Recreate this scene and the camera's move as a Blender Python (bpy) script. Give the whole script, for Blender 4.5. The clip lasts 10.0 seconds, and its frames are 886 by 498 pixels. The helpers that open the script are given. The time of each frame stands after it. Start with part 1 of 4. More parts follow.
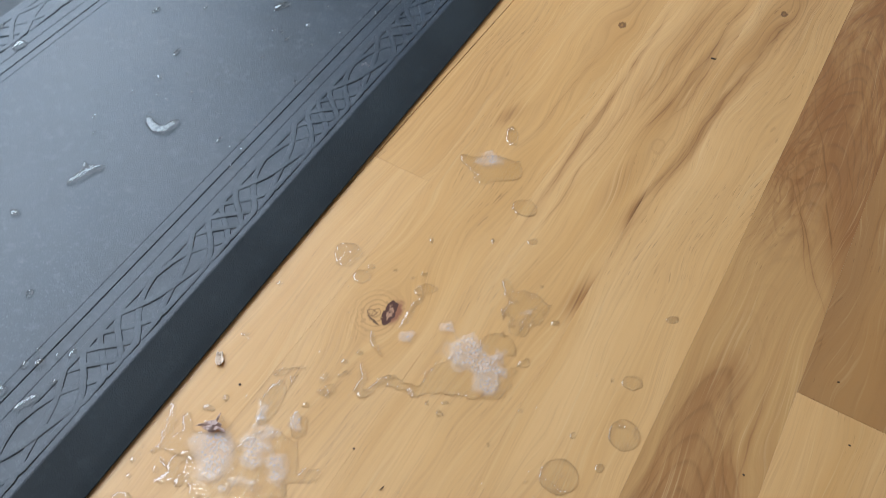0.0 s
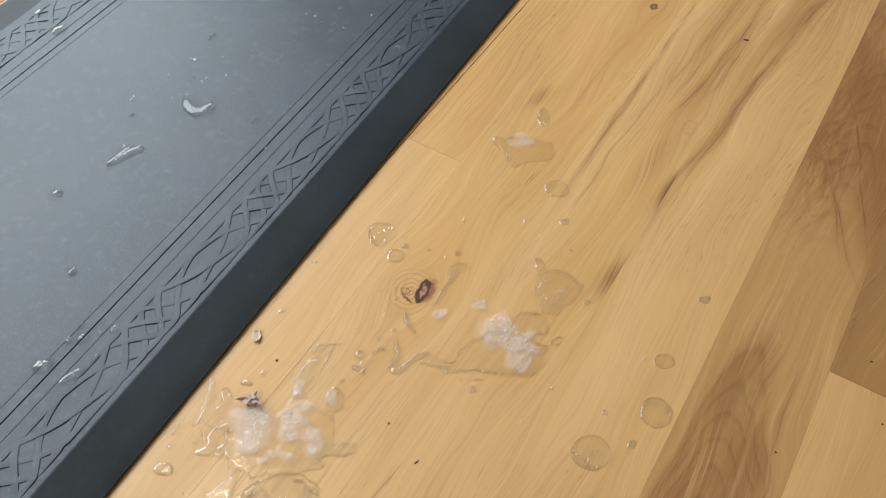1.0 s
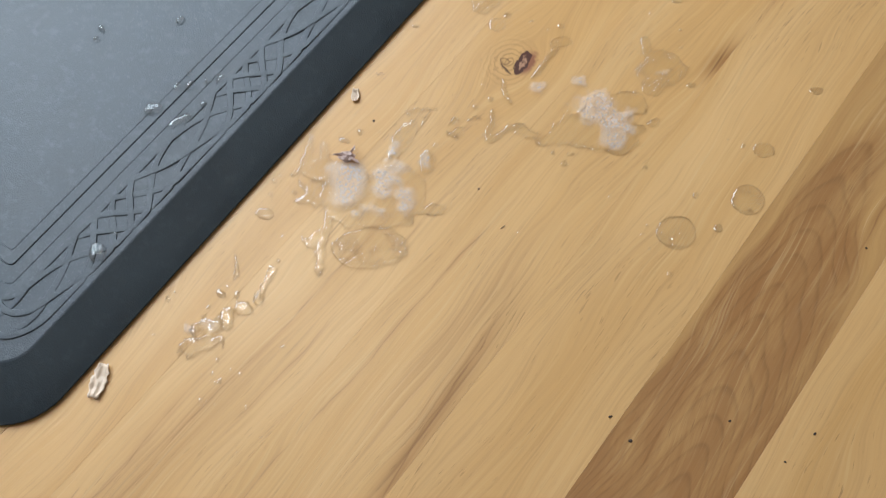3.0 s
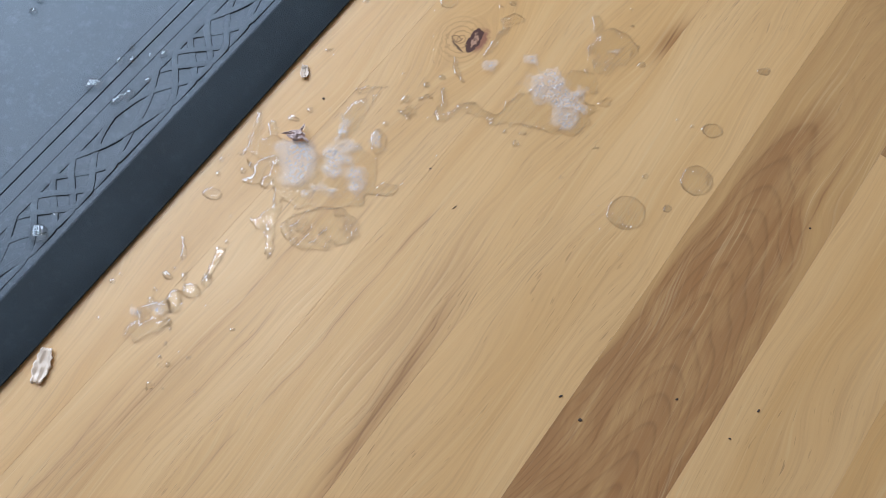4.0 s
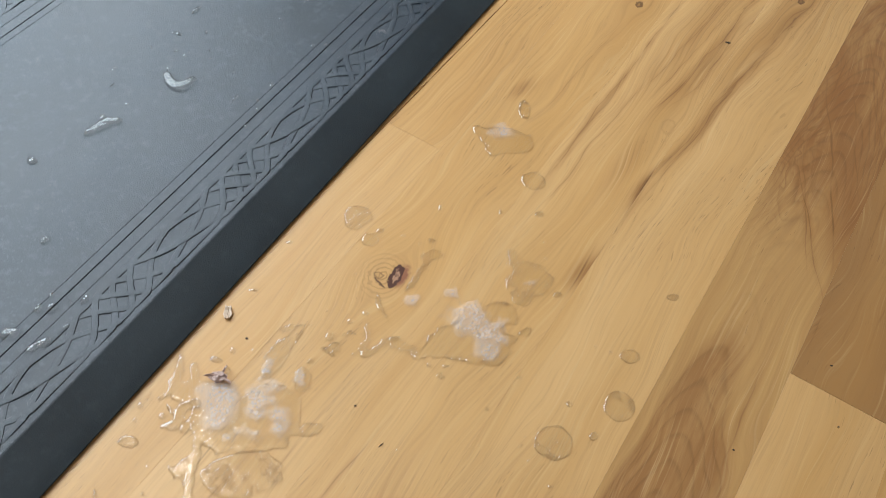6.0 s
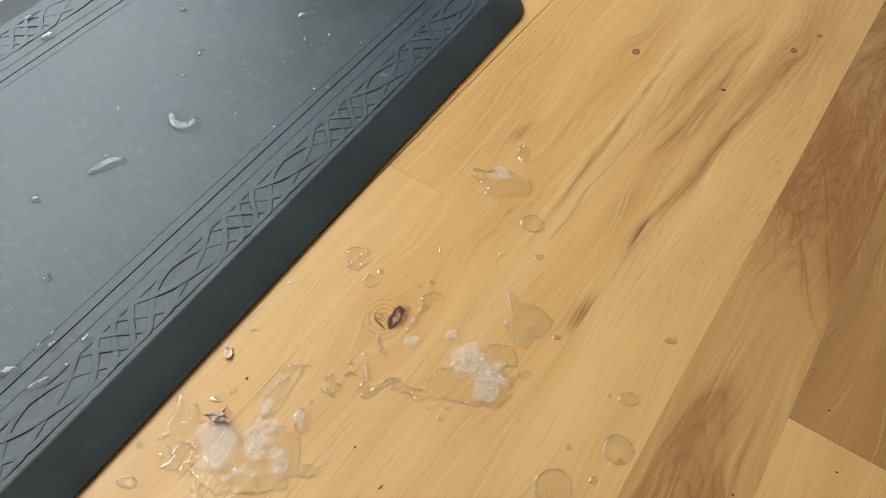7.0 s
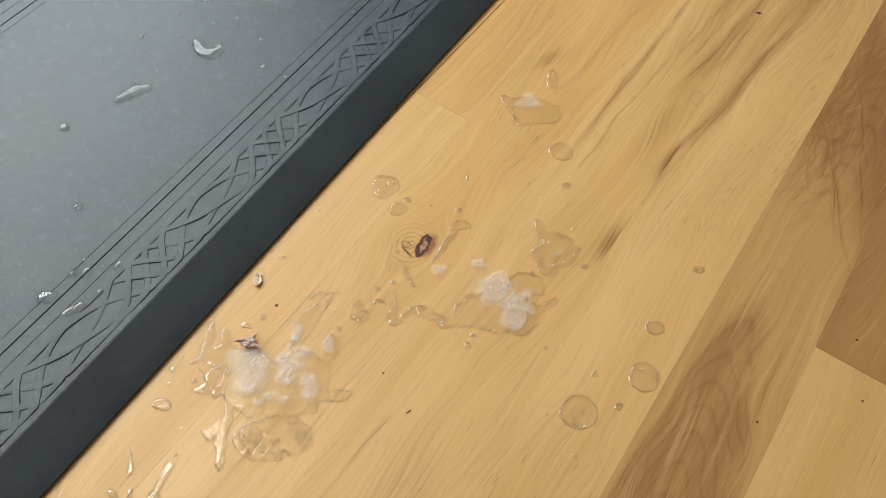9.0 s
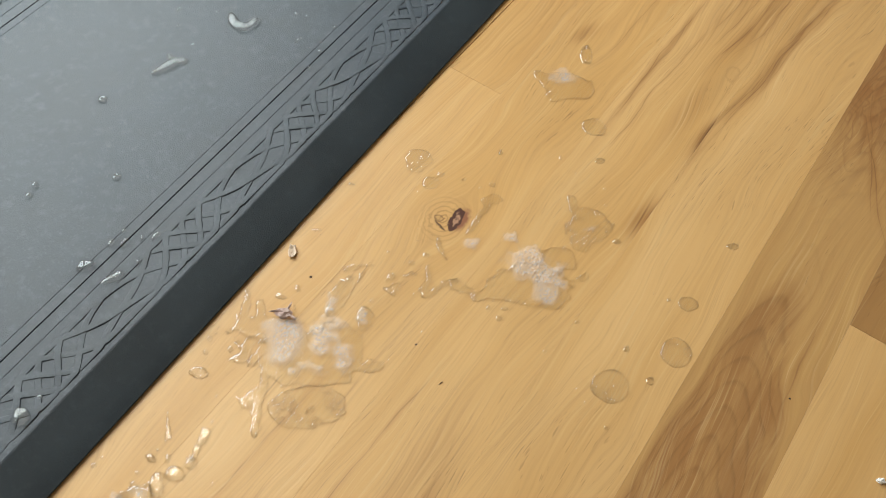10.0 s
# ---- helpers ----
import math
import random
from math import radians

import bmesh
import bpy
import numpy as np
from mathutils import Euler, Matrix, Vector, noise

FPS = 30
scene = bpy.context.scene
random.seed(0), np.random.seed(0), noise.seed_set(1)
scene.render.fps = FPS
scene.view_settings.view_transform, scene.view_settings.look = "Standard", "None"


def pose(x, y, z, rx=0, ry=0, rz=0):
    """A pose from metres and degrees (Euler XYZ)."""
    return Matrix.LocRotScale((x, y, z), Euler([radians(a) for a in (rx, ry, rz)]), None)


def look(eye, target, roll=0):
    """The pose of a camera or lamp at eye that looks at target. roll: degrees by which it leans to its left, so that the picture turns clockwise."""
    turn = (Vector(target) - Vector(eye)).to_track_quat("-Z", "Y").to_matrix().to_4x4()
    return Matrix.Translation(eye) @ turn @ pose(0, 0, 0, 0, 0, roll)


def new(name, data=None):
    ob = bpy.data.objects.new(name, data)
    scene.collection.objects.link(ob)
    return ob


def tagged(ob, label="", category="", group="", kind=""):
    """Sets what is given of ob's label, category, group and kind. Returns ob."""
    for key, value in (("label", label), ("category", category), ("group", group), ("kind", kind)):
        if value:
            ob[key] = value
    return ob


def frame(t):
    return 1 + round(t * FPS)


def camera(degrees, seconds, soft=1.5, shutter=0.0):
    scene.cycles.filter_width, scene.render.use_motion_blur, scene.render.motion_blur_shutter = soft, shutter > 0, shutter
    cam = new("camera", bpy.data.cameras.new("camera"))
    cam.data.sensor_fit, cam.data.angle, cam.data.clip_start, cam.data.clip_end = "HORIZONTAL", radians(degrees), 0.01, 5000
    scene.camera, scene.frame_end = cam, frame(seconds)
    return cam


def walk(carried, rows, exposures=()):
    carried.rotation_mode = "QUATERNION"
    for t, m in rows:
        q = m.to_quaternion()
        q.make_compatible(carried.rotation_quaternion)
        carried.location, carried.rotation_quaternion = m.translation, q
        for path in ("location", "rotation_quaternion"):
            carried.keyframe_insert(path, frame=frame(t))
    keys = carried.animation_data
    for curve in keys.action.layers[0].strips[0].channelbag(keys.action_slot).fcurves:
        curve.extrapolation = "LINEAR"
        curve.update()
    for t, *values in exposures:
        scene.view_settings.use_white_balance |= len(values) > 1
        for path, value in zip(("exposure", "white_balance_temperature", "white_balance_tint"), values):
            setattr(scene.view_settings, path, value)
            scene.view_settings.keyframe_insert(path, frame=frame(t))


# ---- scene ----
from math import cos, floor as fl, hypot, pi, sin, sqrt

# camera: held by hand about 0.63 m over a kitchen floor
cam = camera(54.14, 10.0, soft=0.85, shutter=0.3)
ROWS = [
    (0.0, 0.0000, 0.0000, 0.6300, 37.91, -2.08, 30.21),
    (0.3, 0.0023, -0.0048, 0.6286, 39.96, -1.63, 29.78),
    (0.5, 0.0010, -0.0069, 0.6286, 39.18, -1.36, 30.06),
    (1.0, -0.0003, -0.0141, 0.6312, 37.16, -0.86, 31.28),
    (1.5, -0.0023, -0.0170, 0.6301, 34.59, 0.72, 33.32),
    (2.0, 0.0051, -0.0228, 0.6284, 32.43, 1.50, 35.05),
    (2.5, 0.0104, -0.0433, 0.6258, 29.15, 2.43, 38.03),
    (2.7, 0.0090, -0.0428, 0.6276, 26.67, 2.53, 38.05),
    (3.0, 0.0140, -0.0366, 0.6220, 24.23, 2.20, 38.03),
    (3.2, 0.0126, -0.0340, 0.6206, 22.87, 1.75, 37.74),
    (4.3, 0.0083, -0.0277, 0.6232, 22.29, -0.90, 36.36),
    (4.5, 0.0098, -0.0296, 0.6232, 23.67, -1.14, 36.10),
    (5.0, 0.0076, -0.0289, 0.6305, 27.32, -1.93, 35.01),
    (5.5, 0.0047, -0.0241, 0.6327, 32.92, -3.33, 33.42),
    (6.0, 0.0032, -0.0143, 0.6362, 36.15, -3.66, 32.58),
    (6.2, -0.0008, -0.0133, 0.6402, 37.08, -3.76, 32.50),
    (7.3, -0.0030, -0.0213, 0.6424, 38.79, -4.46, 32.75),
    (7.5, -0.0049, -0.0209, 0.6428, 37.56, -4.36, 32.66),
    (8.0, -0.0065, -0.0159, 0.6379, 35.47, -3.59, 32.94),
    (8.5, -0.0079, -0.0183, 0.6400, 34.34, -3.36, 33.24),
    (9.0, -0.0047, -0.0208, 0.6411, 33.92, -3.16, 33.74),
    (9.5, -0.0075, -0.0257, 0.6403, 33.56, -2.70, 34.45),
    (10.0, -0.0061, -0.0307, 0.6400, 32.62, -2.09, 35.13),
]
# seconds, stops, kelvin, tint
LOOKS = [(0.0, 0.09, 6000, 10), (0.5, 0.09, 6600, 9), (1.0, 0.11, 6700, 8), (3.0, 0.09, 6280, 8), (4.3, 0.08, 5350, 10), (5.0, 0.08, 5250, 10), (5.5, 0.08, 5800, 10), (6.0, 0.10, 6500, 8), (7.5, 0.13, 7150, 6), (10.0, 0.14, 7150, 6)]
walk(cam, [(t, pose(x, y, z, rx, ry, rz)) for t, x, y, z, rx, ry, rz in ROWS], LOOKS)

# ---- light: one window in the west wall, white room with two walls darkened to cut bounce, ceiling lamp
WEST, EAST, SOUTH, NORTH, HIGH = -1.7, 2.6, -2.4, 3.0, 2.6
WIN_Y, WIN_Z = (-0.6, 1.65), (0.45, 1.85)
world = bpy.data.worlds.new("world")
scene.world = world
world.use_nodes = True
wn = world.node_tree
sky = wn.nodes.new("ShaderNodeTexSky")
sky.sky_type, sky.sun_disc, sky.sun_elevation, sky.sun_rotation = "NISHITA", False, radians(35), radians(160)
wn.links.new(sky.outputs[0], wn.nodes["Background"].inputs[0])
wn.nodes["Background"].inputs[1].default_value = 0.1


def area_lamp(name, m, sx, sy, watts, colour):
    data = bpy.data.lights.new(name, "AREA")
    data.shape, data.size, data.size_y, data.energy, data.color = "RECTANGLE", sx, sy, watts, colour
    ob = new(name, data)
    ob.matrix_world = m
    return ob


wy, wz = sum(WIN_Y) / 2, sum(WIN_Z) / 2
area_lamp("window_light", look((WEST - 0.05, wy, wz), (0, wy - 0.2, wz - 0.7)), WIN_Y[1] - WIN_Y[0], WIN_Z[1] - WIN_Z[0], 74, (0.80, 0.91, 1.0))
area_lamp("ceiling_light_glow", look((-1.30, 0.45, HIGH - 0.06), (-1.30, 0.45, 0)), 0.40, 0.40, 10, (1.0, 0.93, 0.85))


# ---- material helpers
def material(name):
    m = bpy.data.materials.new(name)
    m.use_nodes = True
    return m, m.node_tree, m.node_tree.nodes["Principled BSDF"]


class Nodes:
    """Short forms for shader nodes."""

    def __init__(self, tree):
        self.t = tree

    def put(self, sock, v):
        if isinstance(v, bpy.types.NodeSocket):
            self.t.links.new(v, sock)
        else:
            sock.default_value = v

    def math(self, op, a, b=0.0, c=None, clamp=False):
        n = self.t.nodes.new("ShaderNodeMath")
        n.operation, n.use_clamp = op, clamp
        for i, v in enumerate((a, b) if c is None else (a, b, c)):
            self.put(n.inputs[i], v)
        return n.outputs[0]

    def noise(self, vec, scale, detail=3.0, rough=0.5, distort=0.0):
        n = self.t.nodes.new("ShaderNodeTexNoise")
        self.put(n.inputs["Vector"], vec)
        n.inputs["Scale"].default_value, n.inputs["Detail"].default_value = scale, detail
        n.inputs["Roughness"].default_value, n.inputs["Distortion"].default_value = rough, distort
        return n.outputs["Fac"]

    def join(self, x, y, z):
        n = self.t.nodes.new("ShaderNodeCombineXYZ")
        for i, v in enumerate((x, y, z)):
            self.put(n.inputs[i], v)
        return n.outputs[0]

    def ramp(self, f, *stops):
        n = self.t.nodes.new("ShaderNodeValToRGB")
        self.put(n.inputs[0], f)
        e = n.color_ramp.elements
        while len(e) < len(stops):
            e.new(0.5)
        for el, (p, c) in zip(e, stops):
            el.position = p
            el.color = (*c, 1) if isinstance(c, tuple) else (c, c, c, 1)
        return n.outputs[0]

    def mix(self, f, a, b):
        n = self.t.nodes.new("ShaderNodeMix")
        n.data_type = "RGBA"
        self.put(n.inputs[0], f)
        for s, v in ((n.inputs[6], a), (n.inputs[7], b)):
            self.put(s, (*v, 1) if isinstance(v, tuple) else v)
        return n.outputs[2]

    def bump(self, height, strength, distance, normal=None):
        n = self.t.nodes.new("ShaderNodeBump")
        self.put(n.inputs["Height"], height)
        n.inputs["Strength"].default_value, n.inputs["Distance"].default_value = strength, distance
        if normal:
            self.put(n.inputs["Normal"], normal)
        return n.outputs[0]

    def gauss(self, x, y, cx, cy, sx, sy, slope=0.0):
        """exp(-r2) round (cx, cy); slope leans the long axis."""
        dy = self.math("SUBTRACT", y, cy)
        dx = self.math("SUBTRACT", self.math("SUBTRACT", x, cx), self.math("MULTIPLY", dy, slope))
        r2 = self.math("ADD", self.math("POWER", self.math("ABSOLUTE", self.math("DIVIDE", dx, sx)), 2.0), self.math("POWER", self.math("ABSOLUTE", self.math("DIVIDE", dy, sy)), 2.0))
        return self.math("EXPONENT", self.math("MULTIPLY", r2, -1.0))


PALE, TAN, BROWN = (0.665, 0.402, 0.176), (0.545, 0.294, 0.098), (0.30, 0.133, 0.042)
# knots in the boards: x, y, half width, half length
KNOTS = [(-0.236, 0.349, 0.020, 0.028), (-0.2159, 0.833, 0.012, 0.016), (-0.0418, 1.0077, 0.008, 0.010), (-0.0594, 0.959, 0.010, 0.016), (-0.1065, 0.668, 0.015, 0.034)]
# brown heartwood clouds by board: x, y, half width, half length, lean, strength
HEART = {
    "pale": [(-0.258, 0.628, 0.009, 0.020, 0.2, 0.75), (-0.215, 0.86, 0.020, 0.12, 0.0, 0.3), (-0.31, 0.65, 0.05, 0.15, 0.0, 0.25), (-0.24, -0.12, 0.02, 0.12, 0.0, 0.3)],
    "streaked": [
        (-0.0935, 0.454, 0.0105, 0.023, 0.10, 1.15), (-0.0940, 0.578, 0.0060, 0.026, 0.05, 1.3), (-0.112, 0.78, 0.012, 0.11, 0.06, 0.62), (-0.140, 0.84, 0.020, 0.16, 0.08, 0.45),
        (-0.101, 0.06, 0.010, 0.10, -0.1, 0.65), (-0.176, 0.66, 0.004, 0.13, 0.0, 0.5), (-0.128, 0.12, 0.012, 0.09, 0.0, 0.30), (-0.118, 0.60, 0.010, 0.05, 0.1, 0.35),
    ],
    "clear": [(-0.0800, 0.715, 0.0085, 0.10, 0.12, 0.62), (-0.0690, 0.88, 0.018, 0.14, 0.10, 0.55), (-0.0900, 0.56, 0.004, 0.04, 0.0, 0.3), (-0.045, 1.0, 0.04, 0.14, 0.0, 0.45)],
}
HEART["mixed"] = HEART["russet"] = HEART["pale"]


# dark veins: x at y0, y0, lean, half width, first y, last y, strength
VEINS_STREAKED = [
    (-0.1175, 0.76, 0.08, 0.0011, 0.64, 1.00, 0.75), (-0.1060, 0.75, 0.10, 0.0009, 0.68, 0.96, 0.6), (-0.1290, 0.78, 0.06, 0.0008, 0.66, 0.95, 0.55), (-0.1430, 0.80, 0.09, 0.0008, 0.66, 0.95, 0.5),
    (-0.1775, 0.64, 0.0, 0.0009, 0.48, 0.90, 0.7), (-0.1600, 0.60, 0.05, 0.0006, 0.44, 0.75, 0.5), (-0.1010, 0.06, -0.10, 0.0012, -0.20, 0.20, 0.55), (-0.1650, 0.12, 0.03, 0.0007, -0.12, 0.26, 0.5),
]
VEINS_CLEAR = [(-0.0775, 0.715, 0.11, 0.0013, 0.60, 0.98, 0.85), (-0.0840, 0.69, 0.13, 0.0009, 0.57, 0.86, 0.7), (-0.0705, 0.74, 0.12, 0.0008, 0.63, 0.92, 0.55), (-0.0630, 0.86, 0.10, 0.0010, 0.72, 1.02, 0.6), (-0.0880, 0.60, 0.05, 0.0007, 0.53, 0.68, 0.5)]
VEINS_PALE = [(-0.2320, 0.10, 0.05, 0.0007, -0.15, 0.18, 0.55), (-0.2080, 0.16, 0.03, 0.0006, -0.05, 0.24, 0.4), (-0.2560, -0.06, 0.02, 0.0008, -0.22, 0.02, 0.5), (-0.2200, 0.70, 0.05, 0.0008, 0.58, 0.80, 0.4)]
VEINS_BROWN = [
    (0.0575, 0.7046, -0.34, 0.0017, 0.57, 0.86, 1.0), (0.0494, 0.651, -0.47, 0.0010, 0.54, 0.72, 0.9), (0.0420, 0.6657, -0.37, 0.0010, 0.56, 0.76, 0.85),
    (0.0669, 0.7622, -0.33, 0.0012, 0.66, 0.90, 0.7), (0.0600, 0.86, -0.35, 0.0016, 0.74, 1.00, 0.7), (0.0340, 0.3538, 0.05, 0.0014, 0.32, 0.39, 1.0),
    (0.0790, 0.39, -0.10, 0.0010, 0.33, 0.46, 0.8), (0.0330, 0.20, -0.02, 0.0012, 0.02, 0.33, 0.6), (0.0560, 0.26, 0.06, 0.0009, 0.08, 0.40, 0.5),
    (0.0180, 0.30, 0.03, 0.0010, 0.12, 0.44, 0.5), (0.0250, 0.83, -0.10, 0.0014, 0.76, 0.95, 0.6), (0.0120, 0.600, 0.35, 0.0009, 0.565, 0.640, 0.9),
]
VEINS_RUSSET = [(0.1020, 0.526, 0.02, 0.0009, 0.475, 0.585, 0.9), (0.1291, 0.5445, 0.05, 0.0009, 0.50, 0.60, 0.8), (0.150, 0.62, 0.02, 0.0012, 0.50, 0.80, 0.6), (0.117, 0.70, 0.0, 0.0014, 0.58, 0.90, 0.6)]


def wood(name, kind):
    """Printed hardwood boards with long grain along y. kind: pale, streaked, clear, mixed, russet or brown."""
    m, tree, bsdf = material(name)
    n = Nodes(tree)
    sep = tree.nodes.new("ShaderNodeSeparateXYZ")
    n.put(sep.inputs[0], tree.nodes.new("ShaderNodeNewGeometry").outputs["Position"])
    x, y = sep.outputs[0], sep.outputs[1]
    rnd = tree.nodes.new("ShaderNodeObjectInfo").outputs["Random"]
    shift = n.math("MULTIPLY", rnd, 37.0)
    # grain flows round the knots
    xx = x
    for kx, ky, sx, sy in KNOTS:
        g = n.gauss(x, y, kx, ky, sx * 1.7, sy * 1.9)
        xx = n.math("SUBTRACT", xx, n.math("MULTIPLY", n.math("MULTIPLY", n.math("SUBTRACT", x, kx), g), 0.72))
    kx, ky, sx, sy = KNOTS[0]
    wide = n.gauss(x, y, kx, ky, sx * 3.2, sy * 3.4)
    xx = n.math("SUBTRACT", xx, n.math("MULTIPLY", n.math("MULTIPLY", n.math("SUBTRACT", x, kx), wide), 0.42))
    wave = n.noise(n.join(n.math("MULTIPLY", xx, 9.0), n.math("MULTIPLY", y, 2.8), shift), 1.0, 2.5, 0.5)
    curl = n.noise(n.join(n.math("MULTIPLY", xx, 34.0), n.math("MULTIPLY", y, 9.0), shift), 1.0, 2.0, 0.5)
    xw = n.math("ADD", xx, n.math("MULTIPLY", n.math("SUBTRACT", wave, 0.5), 0.085))
    xw = n.math("ADD", xw, n.math("MULTIPLY", n.math("SUBTRACT", curl, 0.5), 0.004))
    fibre = n.noise(n.join(n.math("MULTIPLY", xw, 620.0), n.math("MULTIPLY", y, 14.0), shift), 1.0, 3.0, 0.6)
    streak = n.noise(n.join(n.math("MULTIPLY", xw, 150.0), n.math("MULTIPLY", y, 3.4), shift), 1.0, 4.0, 0.6)
    broad = n.noise(n.join(n.math("MULTIPLY", xw, 26.0), n.math("MULTIPLY", y, 1.7), shift), 1.0, 2.0, 0.5)
    blot = n.noise(n.join(n.math("MULTIPLY", x, 14.0), n.math("MULTIPLY", y, 7.0), shift), 1.0, 3.0, 0.5)
    # growth rings as thin darker lines
    if kind == "brown":
        px = n.math("SUBTRACT", xw, 0.050)
        dome = n.math("ADD", n.math("MULTIPLY", n.math("MULTIPLY", px, px), 95.0), n.math("SUBTRACT", y, 0.4845))
        dome = n.math("ADD", dome, n.math("MULTIPLY", n.math("SUBTRACT", blot, 0.5), 0.05))
        ring = n.math("FRACT", n.math("MULTIPLY", n.math("ADD", dome, n.math("MULTIPLY", wave, 0.16)), 30.0))
    else:
        ring = n.math("FRACT", n.math("MULTIPLY", n.math("ADD", xw, n.math("MULTIPLY", broad, 0.030)), 150.0))
    line = n.ramp(ring, (0.0, 0.0), (0.62, 0.1), (0.86, 1.0), (1.0, 0.0))
    if kind == "brown":
        inside = n.math("MULTIPLY", dome, -28.0, clamp=True)
        patch = n.ramp(n.noise(n.join(n.math("MULTIPLY", xw, 75.0), n.math("MULTIPLY", y, 9.0), 4.0), 1.0, 4.0, 0.65), (0.36, 0.30), (0.56, 1.0))
        up = n.math("MULTIPLY", n.math("SUBTRACT", y, 0.58), 6.0, clamp=True)
        heart = n.math("ADD", n.math("MULTIPLY", inside, 0.75), n.math("MULTIPLY", up, 1.05), clamp=True)
        heart = n.math("MULTIPLY", heart, patch)
        ground = n.mix(n.ramp(streak, (0.3, 0.0), (0.7, 1.0)), (0.53, 0.305, 0.115), (0.42, 0.22, 0.080))
        side = n.gauss(x, y, 0.074, 0.72, 0.022, 0.20, -0.30)
        ground = n.mix(n.math("MULTIPLY", side, n.ramp(streak, (0.35, 0.65), (0.6, 1.0))), ground, (0.27, 0.110, 0.036))
        swirl = n.noise(n.join(n.math("MULTIPLY", x, 34.0), n.math("MULTIPLY", y, 13.0), 2.0), 1.0, 1.6, 0.5, 1.3)
        curls = n.ramp(n.math("FRACT", n.math("MULTIPLY", swirl, 6.0)), (0.0, 1.0), (0.35, 0.30), (0.70, 0.0), (0.93, 0.25), (1.0, 1.0))
        burl = n.math("MULTIPLY", n.gauss(x, y, 0.026, 0.72, 0.022, 0.085, -0.1), 1.35, clamp=True)
        ground = n.mix(n.math("MULTIPLY", n.math("MULTIPLY", curls, burl), 0.8), ground, (0.20, 0.085, 0.030))
    else:
        heart = None
        for cx, cy, sx, sy, slope, k in HEART[kind]:
            g = n.math("MULTIPLY", n.gauss(xx, y, cx, cy, sx, sy, slope), k)
            heart = g if heart is None else n.math("MAXIMUM", heart, g)
        heart = n.math("MULTIPLY", heart, n.ramp(streak, (0.34, 0.45), (0.58, 1.0)))
        tone = n.ramp(broad, (0.30, 0.0), (0.72, 0.75)) if kind in ("pale", "streaked", "clear") else n.ramp(broad, (0.25, 0.35), (0.70, 1.0))
        ground = n.mix(tone, PALE, TAN) if kind != "russet" else n.mix(tone, (0.47, 0.245, 0.080), (0.30, 0.145, 0.052))
    col = n.mix(heart, ground, (0.27, 0.112, 0.036) if kind == "brown" else BROWN)
    lines = n.math("MULTIPLY", line, n.math("ADD", n.math("MULTIPLY", heart, 0.5 if kind == "brown" else 0.8), n.ramp(blot, (0.40, 0.0), (0.75, 0.14 if kind in ("mixed", "russet", "brown") else 0.12))), clamp=True)
    col = n.mix(lines, col, (0.165, 0.070, 0.026))
    hair = n.noise(n.join(n.math("MULTIPLY", xw, 400.0), n.math("MULTIPLY", y, 5.5), n.math("ADD", shift, 9.0)), 1.0, 4.0, 0.65)
    tufts = n.noise(n.join(n.math("MULTIPLY", xw, 40.0), n.math("MULTIPLY", y, 6.0), n.math("ADD", shift, 21.0)), 1.0, 2.0, 0.5)
    col = n.mix(n.math("MULTIPLY", n.ramp(hair, (0.50, 0.0), (0.66, 1.0)), n.ramp(tufts, (0.36, 0.04), (0.66, 0.27))), col, (0.36, 0.205, 0.09))
    col = n.mix(n.math("MULTIPLY", n.ramp(hair, (0.34, 1.0), (0.47, 0.0)), n.ramp(tufts, (0.34, 0.28), (0.62, 0.05))), col, (0.74, 0.535, 0.29))
    col = n.mix(n.math("MULTIPLY", n.ramp(fibre, (0.30, 1.0), (0.48, 0.0)), 0.16), col, (0.25, 0.13, 0.05))
    col = n.mix(n.math("MULTIPLY", n.ramp(blot, (0.4, 0.0), (0.75, 1.0)), 0.16), col, (0.46, 0.27, 0.11))
    for vx, vy, lean, hw, y0, y1, k in {"brown": VEINS_BROWN, "russet": VEINS_RUSSET, "streaked": VEINS_STREAKED, "clear": VEINS_CLEAR}.get(kind, VEINS_PALE):
        wob = n.math("MULTIPLY", n.math("SUBTRACT", n.noise(n.join(n.math("MULTIPLY", y, 13.0), vx * 90, 0.0), 1.0, 2.0, 0.45), 0.5), 0.016)
        mid = n.math("ADD", n.math("ADD", vx, n.math("MULTIPLY", n.math("SUBTRACT", y, vy), lean)), wob)
        d = n.math("ABSOLUTE", n.math("SUBTRACT", xx, mid))
        width = n.math("MULTIPLY", n.ramp(n.noise(n.join(n.math("MULTIPLY", y, 30.0), vx * 70, 5.0), 1.0, 2.0), (0.3, 0.25), (0.7, 1.0)), hw)
        core = n.math("SUBTRACT", 1.3, n.math("DIVIDE", d, width), clamp=True)
        glow = n.math("MULTIPLY", n.math("SUBTRACT", 1.0, n.math("DIVIDE", d, hw * 5.5), clamp=True), 0.60)
        worn = n.ramp(n.noise(n.join(n.math("MULTIPLY", xw, 60.0), n.math("MULTIPLY", y, 17.0), vx * 50), 1.0, 3.0, 0.6), (0.36, 0.15), (0.60, 1.0))
        ends = n.math("MULTIPLY", n.math("MULTIPLY", n.math("SUBTRACT", y, y0), 14.0, clamp=True), n.math("MULTIPLY", n.math("SUBTRACT", y1, y), 14.0, clamp=True))
        ends = n.math("MULTIPLY", ends, worn)
        col = n.mix(n.math("MULTIPLY", n.math("MULTIPLY", glow, ends), k), col, BROWN)
